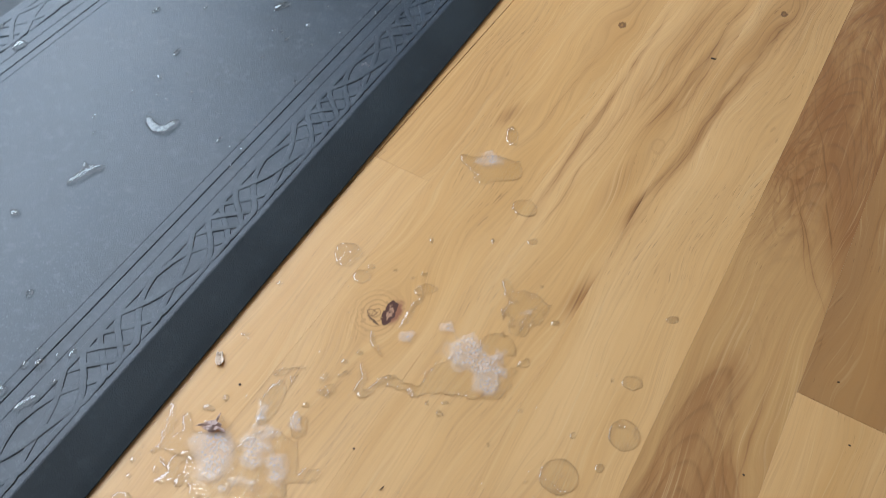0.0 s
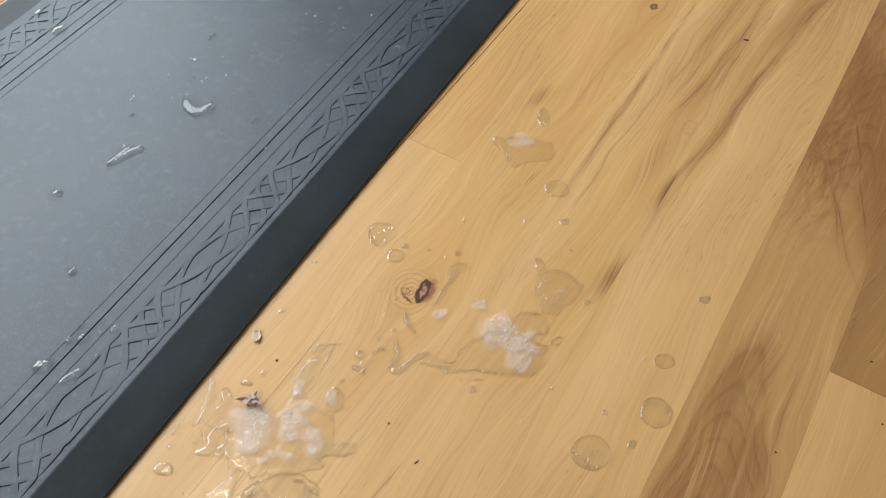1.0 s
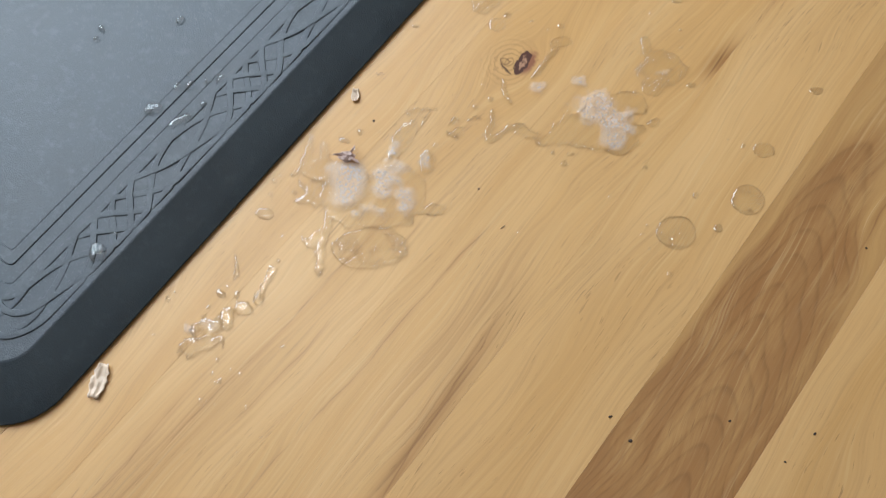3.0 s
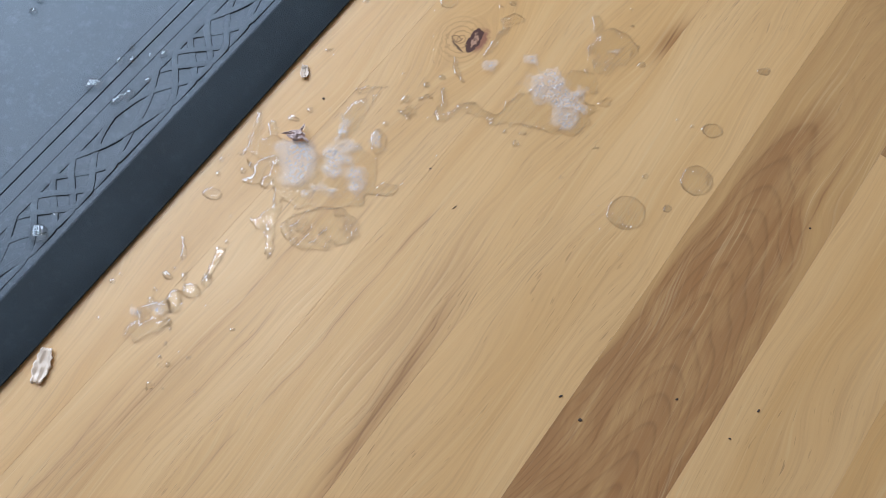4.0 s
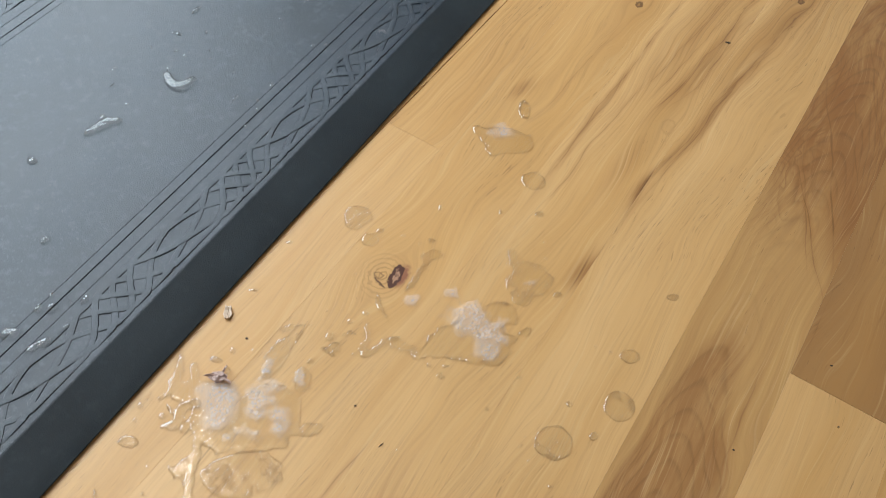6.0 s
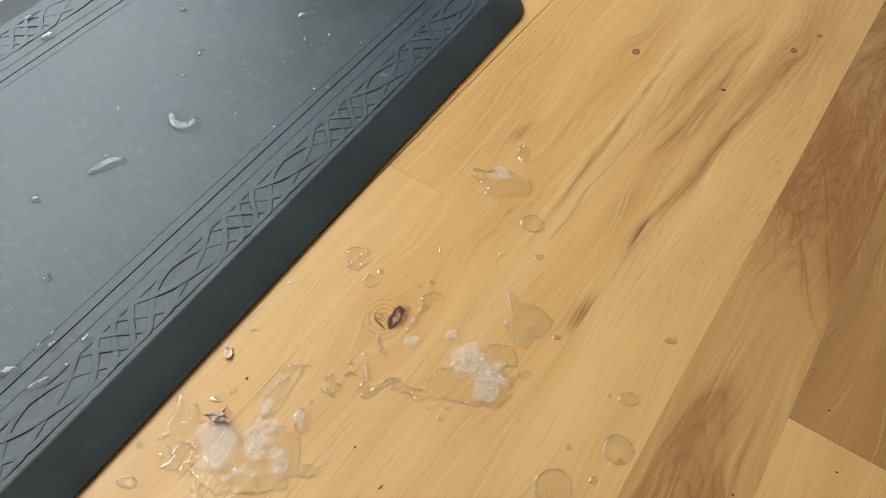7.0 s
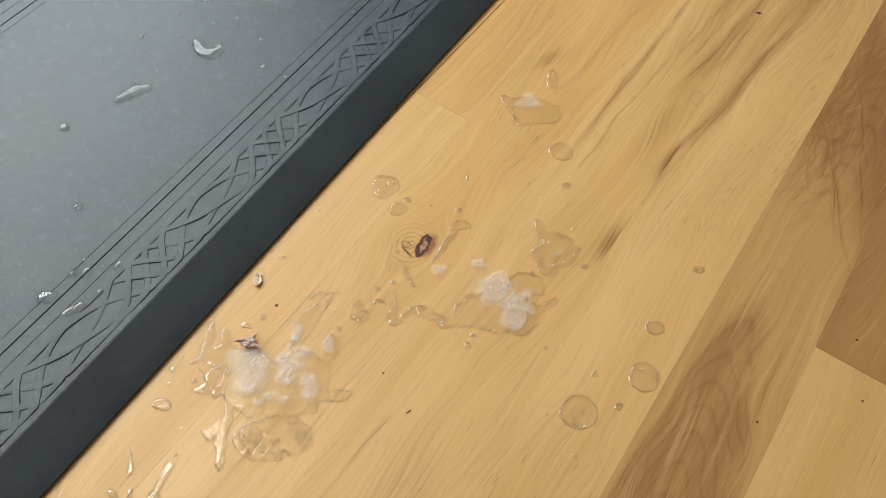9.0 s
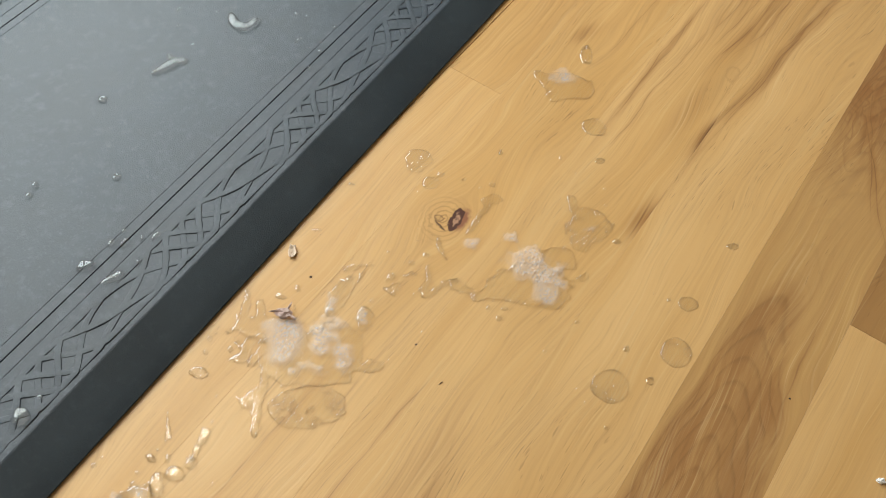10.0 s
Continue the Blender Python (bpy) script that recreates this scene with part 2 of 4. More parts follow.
        col = n.mix(n.math("MULTIPLY", n.math("MULTIPLY", core, ends), 0.75 * k), col, (0.19, 0.082, 0.030))
    # short dark pores
    pore = n.noise(n.join(n.math("MULTIPLY", xw, 900.0), n.math("MULTIPLY", y, 55.0), shift), 1.0, 2.0, 0.5)
    pores = n.math("MULTIPLY", n.ramp(pore, (0.64, 0.0), (0.71, 1.0)), n.ramp(blot, (0.45, 0.05), (0.66, 0.50)))
    col = n.mix(pores, col, (0.16, 0.075, 0.03))
    # the knots themselves: small ringed hearts
    for i, (kx, ky, sx, sy) in enumerate(KNOTS):
        dx, dy = n.math("SUBTRACT", x, kx), n.math("SUBTRACT", y, ky)
        wob = n.math("MULTIPLY", n.math("SUBTRACT", n.noise(n.join(x, y, 3.0 + i), 160.0, 2.0), 0.5), 0.007)

        def oval(ox, oy, ax, ay, lean):
            c, s = cos(lean), sin(lean)
            u = n.math("SUBTRACT", n.math("ADD", n.math("MULTIPLY", dx, c), n.math("MULTIPLY", dy, s)), ox)
            v = n.math("SUBTRACT", n.math("SUBTRACT", n.math("MULTIPLY", dy, c), n.math("MULTIPLY", dx, s)), oy)
            u, v = n.math("ADD", u, wob), n.math("ADD", v, wob)
            return n.math("SQRT", n.math("ADD", n.math("POWER", n.math("ABSOLUTE", n.math("DIVIDE", u, ax)), 2.0), n.math("POWER", n.math("ABSOLUTE", n.math("DIVIDE", v, ay)), 2.0)))

        if i == 0:
            lean = radians(11)
            rings = n.math("MULTIPLY", oval(-0.0060, -0.0035, 0.026, 0.031, lean), 6.0)
            halo = n.ramp(oval(-0.0060, -0.0035, 0.028, 0.032, lean), (0.0, 0.75), (1.0, 0.0))
            ringline = n.ramp(n.math("FRACT", rings), (0.0, 0.0), (0.50, 0.0), (0.8, 1.0), (1.0, 0.0))
            col = n.mix(n.math("MULTIPLY", ringline, halo), col, (0.22, 0.105, 0.038))
            stain = n.ramp(oval(0.0085, 0.0025, 0.0085, 0.0150, lean), (0.55, 1.0), (1.05, 0.0))
            col = n.mix(n.math("MULTIPLY", stain, 0.85), col, (0.22, 0.068, 0.040))
            body = n.ramp(oval(0.0048, 0.0010, 0.0058, 0.0148, lean), (0.88, 1.0), (1.04, 0.0))
            col = n.mix(body, col, (0.075, 0.026, 0.016))
            slit = n.ramp(oval(0.0050, 0.0010, 0.0026, 0.0092, lean + 0.12), (0.70, 1.0), (1.0, 0.0))
            slit = n.math("MULTIPLY", slit, n.ramp(n.noise(n.join(x, y, 7.0), 260.0, 2.0), (0.36, 0.1), (0.52, 0.9)))
            col = n.mix(slit, col, (0.46, 0.25, 0.15))
            tail = n.ramp(oval(0.0000, -0.0130, 0.0085, 0.0015, lean - 0.55), (0.7, 1.0), (1.1, 0.0))
            col = n.mix(n.math("MULTIPLY", tail, 0.85), col, (0.07, 0.028, 0.014))
            eye = n.ramp(oval(-0.0095, -0.0042, 0.0046, 0.0036, lean), (0.62, 0.25), (0.8, 1.0), (1.0, 0.9), (1.2, 0.0))
            col = n.mix(n.math("MULTIPLY", eye, 0.7), col, (0.15, 0.07, 0.028))
        elif i == 4:
            eye = n.ramp(oval(0.0, 0.0, 0.0075, 0.013, 0.2), (0.0, 0.35), (0.62, 0.15), (0.85, 0.75), (1.15, 0.0))
            col = n.mix(n.math("MULTIPLY", eye, 0.6), col, (0.40, 0.215, 0.085))
        else:
            spot = oval(0.0, 0.0, sx * 0.42, sy * 0.36, 0.3)
            mark = n.ramp(spot, (0.25, 0.55), (0.55, 1.0), (0.85, 0.9), (1.0, 0.35), (1.0, 0.0))
            col = n.mix(n.math("MULTIPLY", mark, 0.85), col, (0.11, 0.045, 0.02))
    n.put(bsdf.inputs["Base Color"], col)
    n.put(bsdf.inputs["Roughness"], n.math("ADD", 0.27, n.math("MULTIPLY", blot, 0.16)))
    bsdf.inputs["IOR"].default_value = 1.46
    relief = n.math("ADD", n.math("MULTIPLY", fibre, 0.6), n.math("MULTIPLY", line, -0.5))
    n.put(bsdf.inputs["Normal"], n.bump(relief, 0.15, 0.0006))
    return m


def rubber(name, ior, matt, deep=1.0):
    m, tree, bsdf = material(name)
    n = Nodes(tree)
    p = tree.nodes.new("ShaderNodeTexCoord").outputs["Object"]
    cloud, mist, grit = n.noise(p, 9.0, 4.0, 0.6), n.noise(p, 95.0, 5.0, 0.7), n.noise(p, 900.0, 3.0, 0.7)
    col = n.mix(n.ramp(cloud, (0.35, 0.0), (0.7, 1.0)), (0.018 * deep, 0.026 * deep, 0.037 * deep * deep), (0.030 * deep, 0.042 * deep, 0.058 * deep * deep))
    col = n.mix(n.math("MULTIPLY", n.ramp(mist, (0.52, 0.0), (0.72, 1.0)), 0.5 if deep == 1 else 0.15), col, (0.085, 0.098, 0.110))
    speck = n.math("MULTIPLY", n.ramp(n.noise(p, 420.0, 2.0, 0.7), (0.58, 0.0), (0.70, 1.0)), n.ramp(cloud, (0.4, 0.12), (0.65, 0.50)))
    if deep == 1:
        col = n.mix(speck, col, (0.11, 0.125, 0.14))
    n.put(bsdf.inputs["Base Color"], col)
    rough = n.math("ADD", n.math("ADD", 0.265 + matt, n.math("MULTIPLY", cloud, 0.16)), n.math("MULTIPLY", n.math("SUBTRACT", mist, 0.25), 0.26))
    n.put(bsdf.inputs["Roughness"], rough)
    bsdf.inputs["IOR"].default_value = ior
    leather = tree.nodes.new("ShaderNodeTexVoronoi")
    leather.inputs["Scale"].default_value = 850.0
    n.put(leather.inputs["Vector"], p)
    fine = n.bump(n.math("ADD", n.math("MULTIPLY", leather.outputs["Distance"], 0.7), n.math("MULTIPLY", grit, 0.9)), 0.30, 0.0007)
    n.put(bsdf.inputs["Normal"], n.bump(cloud, 0.12, 0.01, fine))
    return m


def water():
    """Clear water: light passes, the steep rim bends a share of it for a dark outline, and a faintly rippled skin
    mirrors by its angle, with gloss added at the rim for glints.
    """
    m, tree, bsdf = material("clear_water")
    n = Nodes(tree)
    tree.nodes.remove(bsdf)
    bent, clear, gloss = (tree.nodes.new("ShaderNode" + k) for k in ("BsdfRefraction", "BsdfTransparent", "BsdfGlossy"))
    inner, outer, fres = (tree.nodes.new("ShaderNode" + k) for k in ("MixShader", "MixShader", "LayerWeight"))
    bent.inputs["IOR"].default_value, bent.inputs["Roughness"].default_value = 1.33, 0.0
    fres.inputs["Blend"].default_value = 0.5
    gloss.inputs["Roughness"].default_value = 0.09
    clear.inputs["Color"].default_value = (1.0, 1.0, 0.985, 1)
    skin = n.bump(n.noise(tree.nodes.new("ShaderNodeTexCoord").outputs["Object"], 150.0, 1.0), 0.14, 0.001)
    for socket in (gloss.inputs["Normal"], bent.inputs["Normal"], fres.inputs["Normal"]):
        n.put(socket, skin)
    rim = tree.nodes.new("ShaderNodeAttribute")
    rim.attribute_name = "rim"
    n.put(inner.inputs[0], n.math("ADD", 0.04, n.math("MULTIPLY", rim.outputs["Fac"], 0.54)))
    n.put(inner.inputs[1], clear.outputs[0])
    n.put(inner.inputs[2], bent.outputs[0])
    # mirrors by angle, plus gloss added along the rim to bring out glints
    n.put(outer.inputs[0], n.math("ADD", n.math("MULTIPLY", n.math("POWER", fres.outputs["Facing"], 4.0), 0.9), n.math("ADD", 0.035, n.math("MULTIPLY", rim.outputs["Fac"], 0.06)), clamp=True))
    n.put(outer.inputs[1], inner.outputs[0])
    n.put(outer.inputs[2], gloss.outputs[0])
    n.put(tree.nodes["Material Output"].inputs["Surface"], outer.outputs[0])
    return m


def foam():
    m, tree, bsdf = material("white_foam")
    n = Nodes(tree)
    p = tree.nodes.new("ShaderNodeTexCoord").outputs["Object"]
    bub = tree.nodes.new("ShaderNodeTexVoronoi")
    bub.inputs["Scale"].default_value = 420.0
    n.put(bub.inputs["Vector"], p)
    soft = n.noise(p, 60.0, 4.0, 0.6)
    bsdf.inputs["Base Color"].default_value = (0.82, 0.78, 0.78, 1)
    bsdf.inputs["Roughness"].default_value = 0.35
    n.put(bsdf.inputs["Normal"], n.bump(n.math("ADD", bub.outputs["Distance"], soft), 0.10, 0.0006))
    clear, mixer = tree.nodes.new("ShaderNodeBsdfTransparent"), tree.nodes.new("ShaderNodeMixShader")
    # thin at the rim, thicker inside
    rim = tree.nodes.new("ShaderNodeAttribute")
    rim.attribute_name = "rim"
    body = n.math("SUBTRACT", 1.05, rim.outputs["Fac"], clamp=True)
    fizz = n.math("MULTIPLY", n.ramp(bub.outputs["Distance"], (0.25, 1.0), (0.7, 0.72)), n.ramp(soft, (0.30, 0.72), (0.62, 1.0)))
    n.put(mixer.inputs[0], n.math("MULTIPLY", n.math("MULTIPLY", body, 0.38), fizz, clamp=True))
    n.put(mixer.inputs[1], clear.outputs[0])
    n.put(mixer.inputs[2], bsdf.outputs[0])
    n.put(tree.nodes["Material Output"].inputs["Surface"], mixer.outputs[0])
    return m


def plain(name, colour, rough, spread=0.08, scale=30.0, relief=0.002):
    m, tree, bsdf = material(name)
    n = Nodes(tree)
    f = n.noise(tree.nodes.new("ShaderNodeTexCoord").outputs["Object"], scale, 4.0, 0.6)
    lo, hi = tuple(c * (1 - spread) for c in colour), tuple(min(1.0, c * (1 + spread)) for c in colour)
    n.put(bsdf.inputs["Base Color"], n.mix(f, lo, hi))
    bsdf.inputs["Roughness"].default_value = rough
    n.put(bsdf.inputs["Normal"], n.bump(f, 0.15, relief))
    return m


WOOD = {k: wood(k + "_board_wood", k) for k in ("pale", "streaked", "clear", "mixed", "russet", "brown")}
# rim rubber: smoother texture, and the slope's shade put into a darker colour
RUBBER, RIM_RUBBER, WATER, FOAM = rubber("grey_rubber", 1.475, 0.0), rubber("shaded_rim_rubber", 1.43, 0.12, 0.90), water(), foam()
# unseen east and south walls, darkened to cut light bounced onto the mat rim
DIM = plain("bounce_cutting_wall_grey", (0.34, 0.32, 0.30), 0.6)
PAINT, GAP = plain("white_wall_paint", (0.60, 0.585, 0.55), 0.6), plain("dark_subfloor", (0.045, 0.025, 0.014), 0.8)
LINT, GRIT, WHITE = plain("grey_lint", (0.56, 0.41, 0.37), 0.9, 0.3, 300.0, 0.0003), plain("brown_grit", (0.05, 0.03, 0.02), 0.8), plain("white_crumb", (0.8, 0.79, 0.77), 0.6)
SHELL = plain("wet_onion_skin", (0.66, 0.50, 0.37), 0.40, 0.20, 160.0, 0.0004)


# ---- mesh helpers
def thing(name, verts, faces, mat, smooth=True):
    me = bpy.data.meshes.new(name)
    me.from_pydata(verts, [], faces)
    me.materials.append(mat)
    if smooth:
        me.shade_smooth()
    me.update()
    return new(name, me)


def part(name, verts, faces, mat, parent, label="", smooth=False):
    ob = thing(name, verts, faces, mat, smooth)
    ob.parent = parent
    return tagged(ob, label)


def box(x0, x1, y0, y1, z0, z1):
    v = [(x, y, z) for z in (z0, z1) for y in (y0, y1) for x in (x0, x1)]
    return v, [(0, 2, 3, 1), (4, 5, 7, 6), (0, 1, 5, 4), (2, 6, 7, 3), (0, 4, 6, 2), (1, 3, 7, 5)]


# ---- room shell
def room():
    for name, b in (("wall_east", (EAST, EAST + 0.1, SOUTH, NORTH, 0, HIGH)), ("wall_south", (WEST - 0.1, EAST + 0.1, SOUTH - 0.1, SOUTH, 0, HIGH)), ("wall_north", (WEST - 0.1, EAST + 0.1, NORTH, NORTH + 0.1, 0, HIGH)), ("ceiling", (WEST - 0.1, EAST + 0.1, SOUTH - 0.1, NORTH + 0.1, HIGH, HIGH + 0.1))):
        dim = name in ("wall_east", "wall_south")
        tagged(thing(name, *box(*b), DIM if dim else PAINT, False), ("unseen brown-grey bounce-cutting " if dim else "plain white painted ") + name.split("_")[0] + " of the room", name.split("_")[0], "", "structure")
    bm = bmesh.new()
    for b in ((WEST - 0.1, WEST, SOUTH, NORTH, 0, WIN_Z[0]), (WEST - 0.1, WEST, SOUTH, NORTH, WIN_Z[1], HIGH), (WEST - 0.1, WEST, SOUTH, WIN_Y[0], WIN_Z[0], WIN_Z[1]), (WEST - 0.1, WEST, WIN_Y[1], NORTH, WIN_Z[0], WIN_Z[1])):
        v, f = box(*b)
        vs = [bm.verts.new(p) for p in v]
        for q in f:
            bm.faces.new([vs[i] for i in q])
    me = bpy.data.meshes.new("wall_west")
    bm.to_mesh(me)
    bm.free()
    me.materials.append(PAINT)
    tagged(new("wall_west", me), "white painted wall with a window opening", "wall", "", "structure")


room()

# ---- the mat: rounded slab with a sloping rim, two grooves and a raised braid
MAT_W, MAT_L, MAT_H, RIM, RIM_FAR = 0.505, 0.995, 0.0172, 0.0385, 0.052
MAT = Matrix.Translation((-0.3256, -0.148, 0)) @ Matrix.Rotation(radians(1.9), 4, "Z") @ Matrix.Diagonal((-1, 1, 1, 1))


def rounded(u0, u1, v0, v1, r, per=10):
    """Points of a rounded rectangle, counted anticlockwise from the near end."""
    pts = []
    for cu, cv, a in ((u1 - r, v0 + r, -90), (u1 - r, v1 - r, 0), (u0 + r, v1 - r, 90), (u0 + r, v0 + r, 180)):
        for k in range(per + 1):
            b = radians(a + 90 * k / per)
            pts.append((cu + r * cos(b), cv + r * sin(b)))
    return pts


def mat_ring(d, z, r):
    far = d if d > 0.06 else d * RIM_FAR / RIM
    if d > 0.06:
        far = d + 0.022
    return [(u, v, z) for u, v in rounded(d, MAT_W - far, d, MAT_L - d, r)]


def kitchen_mat():
    rings = [mat_ring(0.0034, 0.0, 0.050), mat_ring(0.0006, 0.0016, 0.053), mat_ring(0.0, 0.0024, 0.053), mat_ring(0.0005, 0.0034, 0.053)]
    rings += [mat_ring(RIM * k, 0.0034 + (MAT_H - 0.0038) * k ** 0.94, 0.053 - 0.026 * k) for k in (0.25, 0.5, 0.75, 0.93)]
    rings += [mat_ring(RIM, MAT_H - 0.0003, 0.027), mat_ring(RIM + 0.0015, MAT_H, 0.026)]
    for d, r, deep in ((0.0885, 0.006, 0.0003), (0.1005, 0.004, 0.0012), (0.1100, 0.003, 0.0003)):
        rings += [mat_ring(d, MAT_H, r), mat_ring(d + 0.0003, MAT_H - deep, r), mat_ring(d + 0.0011, MAT_H - deep, r), mat_ring(d + 0.0014, MAT_H, r)]
    n = len(rings[0])

    def skin(band):
        verts = [p for ring in band for p in ring]
        return verts, [(k * n + (i + 1) % n, k * n + i, (k + 1) * n + i, (k + 1) * n + (i + 1) % n) for k in range(len(band) - 1) for i in range(n)]

    ob = new("kitchen_mat")
    ob.empty_display_size = 0.05
    ob.matrix_world = MAT
    part("rim", *skin(rings[:9]), RIM_RUBBER, ob, "dark smooth sloping rubber rim")
    verts, faces = skin(rings[8:])
    faces.append(tuple(len(verts) - 1 - i for i in range(n)))
    part("top", verts, faces, RUBBER, ob, "dusty grey rubber top with fine grooves")
    tagged(ob, "wet grey rubber anti-fatigue mat with embossed braided border, on the floor", "mat")
    return ob


mat_thing = kitchen_mat()


def braid(parent):
    """Five flat strands plaited along the border, passing over and under each other."""
    u0, u1, v0, v1, r = 0.0635, MAT_W - 0.079, 0.063, MAT_L - 0.063, 0.030
    legs = [("l", (u0, v1 - r), (u0, v0 + r)), ("a", (u0 + r, v0 + r), 180), ("l", (u0 + r, v0), (u1 - r, v0)), ("a", (u1 - r, v0 + r), 270), ("l", (u1, v0 + r), (u1, v1 - r)), ("a", (u1 - r, v1 - r), 0), ("l", (u1 - r, v1), (u0 + r, v1)), ("a", (u0 + r, v1 - r), 90)]
    path = []
    for kind, a, b in legs:
        if kind == "l":
            length = hypot(b[0] - a[0], b[1] - a[1])
            d = ((b[0] - a[0]) / length, (b[1] - a[1]) / length)
            m = int(length / 0.0015)
            path += [(a[0] + d[0] * length * k / m, a[1] + d[1] * length * k / m, -d[1], d[0]) for k in range(m)]
        else:
            m = int(r * pi / 2 / 0.0015)
            for k in range(m):
                t = radians(b + 90 * k / m)
                path.append((a[0] + r * cos(t), a[1] + r * sin(t), -cos(t), -sin(t)))
    s, run = [0.0], 0.0
    for p, q in zip(path, path[1:] + path[:1]):
        run += hypot(q[0] - p[0], q[1] - p[1])
        s.append(run)
    total, start = run, 0.3995
    count = round(total / 0.1605)

    def phase(d):
        """Turns quickly in the lattice, slowly in the long loops."""
        k = (d - start) / total * count
        w = k - fl(k + 0.5)
        return 2 * pi * (fl(k + 0.5) + w) + 0.66 * sin(2 * pi * w)

    profile = [(-0.0031, -0.0003), (-0.0024, 0.0), (0.0, 0.0001), (0.0024, 0.0), (0.0031, -0.0003)]
    for strand in range(5):
        off, lift = [], []
        for d in s[:-1]:
            f = phase(d) + strand * pi * 0.4 + 0.26
            off.append(0.0172 * max(-0.94, min(0.94, 1.06 * sin(f))))
            lift.append(0.00065 + 0.00035 * cos(3 * f + strand * pi))
        verts, faces, n = [], [], len(path)
        for i in range(n):
            pu, pv, nu, nv = path[i]
            a, b = path[(i - 1) % n], path[(i + 1) % n]
            tu, tv = b[0] + b[2] * off[(i + 1) % n] - a[0] - a[2] * off[(i - 1) % n], b[1] + b[3] * off[(i + 1) % n] - a[1] - a[3] * off[(i - 1) % n]
            length = hypot(tu, tv)
            wu, wv = -tv / length, tu / length
            cu, cv = pu + nu * off[i], pv + nv * off[i]
            for w, z in profile:
                zz = MAT_H + (lift[i] + z if abs(w) < 0.0027 else -0.0004)
                verts.append((cu + wu * w, cv + wv * w, zz))
        m = len(profile)
        for i in range(n):
            j = (i + 1) % n
            for k in range(m - 1):
                faces.append((i * m + k, i * m + k + 1, j * m + k + 1, j * m + k))
        part("braid_strand", verts, faces, RUBBER, parent, "raised grey rubber strand of the braid")


braid(mat_thing)

# ---- water, foam and crumbs
DROPS_FLOOR, DROPS_MAT = "water drops on the floor", "water drops on the mat"


def pool(name, lobes, height, mat, seed, rough=0.25, grain=90.0, edge=0.0017, step=0.00055, bumps=0.0, pits=0, pit_size=1.0, lift=0.0, centre=None, place=None):
    """A pool of liquid: lobes (x, y, half length, half width, turn in degrees) run together, with an uneven rim, domed edge and a bumpy or pitted top."""
    rng = random.Random(seed)
    holes = []
    for _ in range(pits):
        b, a, d = rng.choice(lobes), rng.uniform(0, 2 * pi), sqrt(rng.random()) * 0.86
        c, q = cos(radians(b[4])), sin(radians(b[4]))
        p, w = b[2] * d * cos(a), b[3] * d * sin(a)
        holes.append((b[0] + p * c - w * q, b[1] + p * q + w * c, pit_size * rng.uniform(0.0009, 0.0030), rng.uniform(0, pi), rng.uniform(0.5, 0.9)))
    cx, cy = centre or (sum(b[0] for b in lobes) / len(lobes), sum(b[1] for b in lobes) / len(lobes))
    reach = max(max(abs(b[0] - cx), abs(b[1] - cy)) + max(b[2], b[3]) * 1.5 for b in lobes)
    size = int(2 * reach / step) + 3

    xs = [-reach + i * step for i in range(size)]
    gx, gy = np.meshgrid(np.array(xs), np.array(xs))
    soft = min(0.0022, 0.6 * min(b[3] for b in lobes))
    total = np.zeros_like(gx)
    for bx, by, ra, rb, turn in lobes:
        c, s = cos(radians(turn)), sin(radians(turn))
        dx, dy = gx + cx - bx, gy + cy - by
        d = (1.0 - np.hypot((dx * c + dy * s) / ra, (dy * c - dx * s) / rb)) * min(ra, rb)
        total += np.exp(np.maximum(-40.0, d / soft))
    best = soft * np.log(total + 1e-17)
    for j, i in np.argwhere(np.abs(best) < rough * 0.02 + 2 * step):
        p = Vector((xs[i] * grain, xs[j] * grain, seed * 3.7))
        best[j, i] += rough * 0.010 * (noise.noise(p) + 0.5 * noise.noise(p * 2.3) + 0.25 * noise.noise(p * 5.1))
    for hx, hy, hr, ha, hq in holes:
        dx, dy = gx + cx - hx, gy + cy - hy
        best = np.minimum(best, np.hypot(dx * cos(ha) + dy * sin(ha), (dy * cos(ha) - dx * sin(ha)) / hq) - hr)
    grid = best.tolist()
    index, verts, faces, rims = {}, [], [], []

    def vert(i, j):
        if (i, j) in index:
            return index[i, j]
        x, y, f = xs[i], xs[j], grid[j][i]
        if f <= 0:
            gx = (grid[j][min(i + 1, size - 1)] - grid[j][max(i - 1, 0)]) / (2 * step)
            gy = (grid[min(j + 1, size - 1)][i] - grid[max(j - 1, 0)][i]) / (2 * step)
            g2 = gx * gx + gy * gy + 1e-6
            k = min(-f / g2, step / sqrt(g2))
            x, y, z = x + gx * k, y + gy * k, -0.00005
        else:
            k = min(1.0, f / edge)
            z = height * sqrt(k * (2 - k))
            if bumps:
                q = Vector((x * 330, y * 330, seed))
                z += bumps * k * (abs(noise.noise(q)) * 1.2 + 0.7 * noise.noise(q * 0.35))
            z = max(z, 0.0001)
        index[i, j] = len(verts)
        rims.append(max(0.0, min(1.0, 1.25 - max(0.0, f) / edge)))
        verts.append((x, y, z))
        return index[i, j]

    for j in range(size - 1):
        for i in range(size - 1):
            if max(grid[j][i], grid[j][i + 1], grid[j + 1][i + 1], grid[j + 1][i]) > 0:
                faces.append((vert(i, j), vert(i + 1, j), vert(i + 1, j + 1), vert(i, j + 1)))
    ob = thing(name, verts, faces, mat)
    ob.data.attributes.new("rim", "FLOAT", "POINT").data.foreach_set("value", rims)
    ob.location = (cx, cy, lift)
    return ob


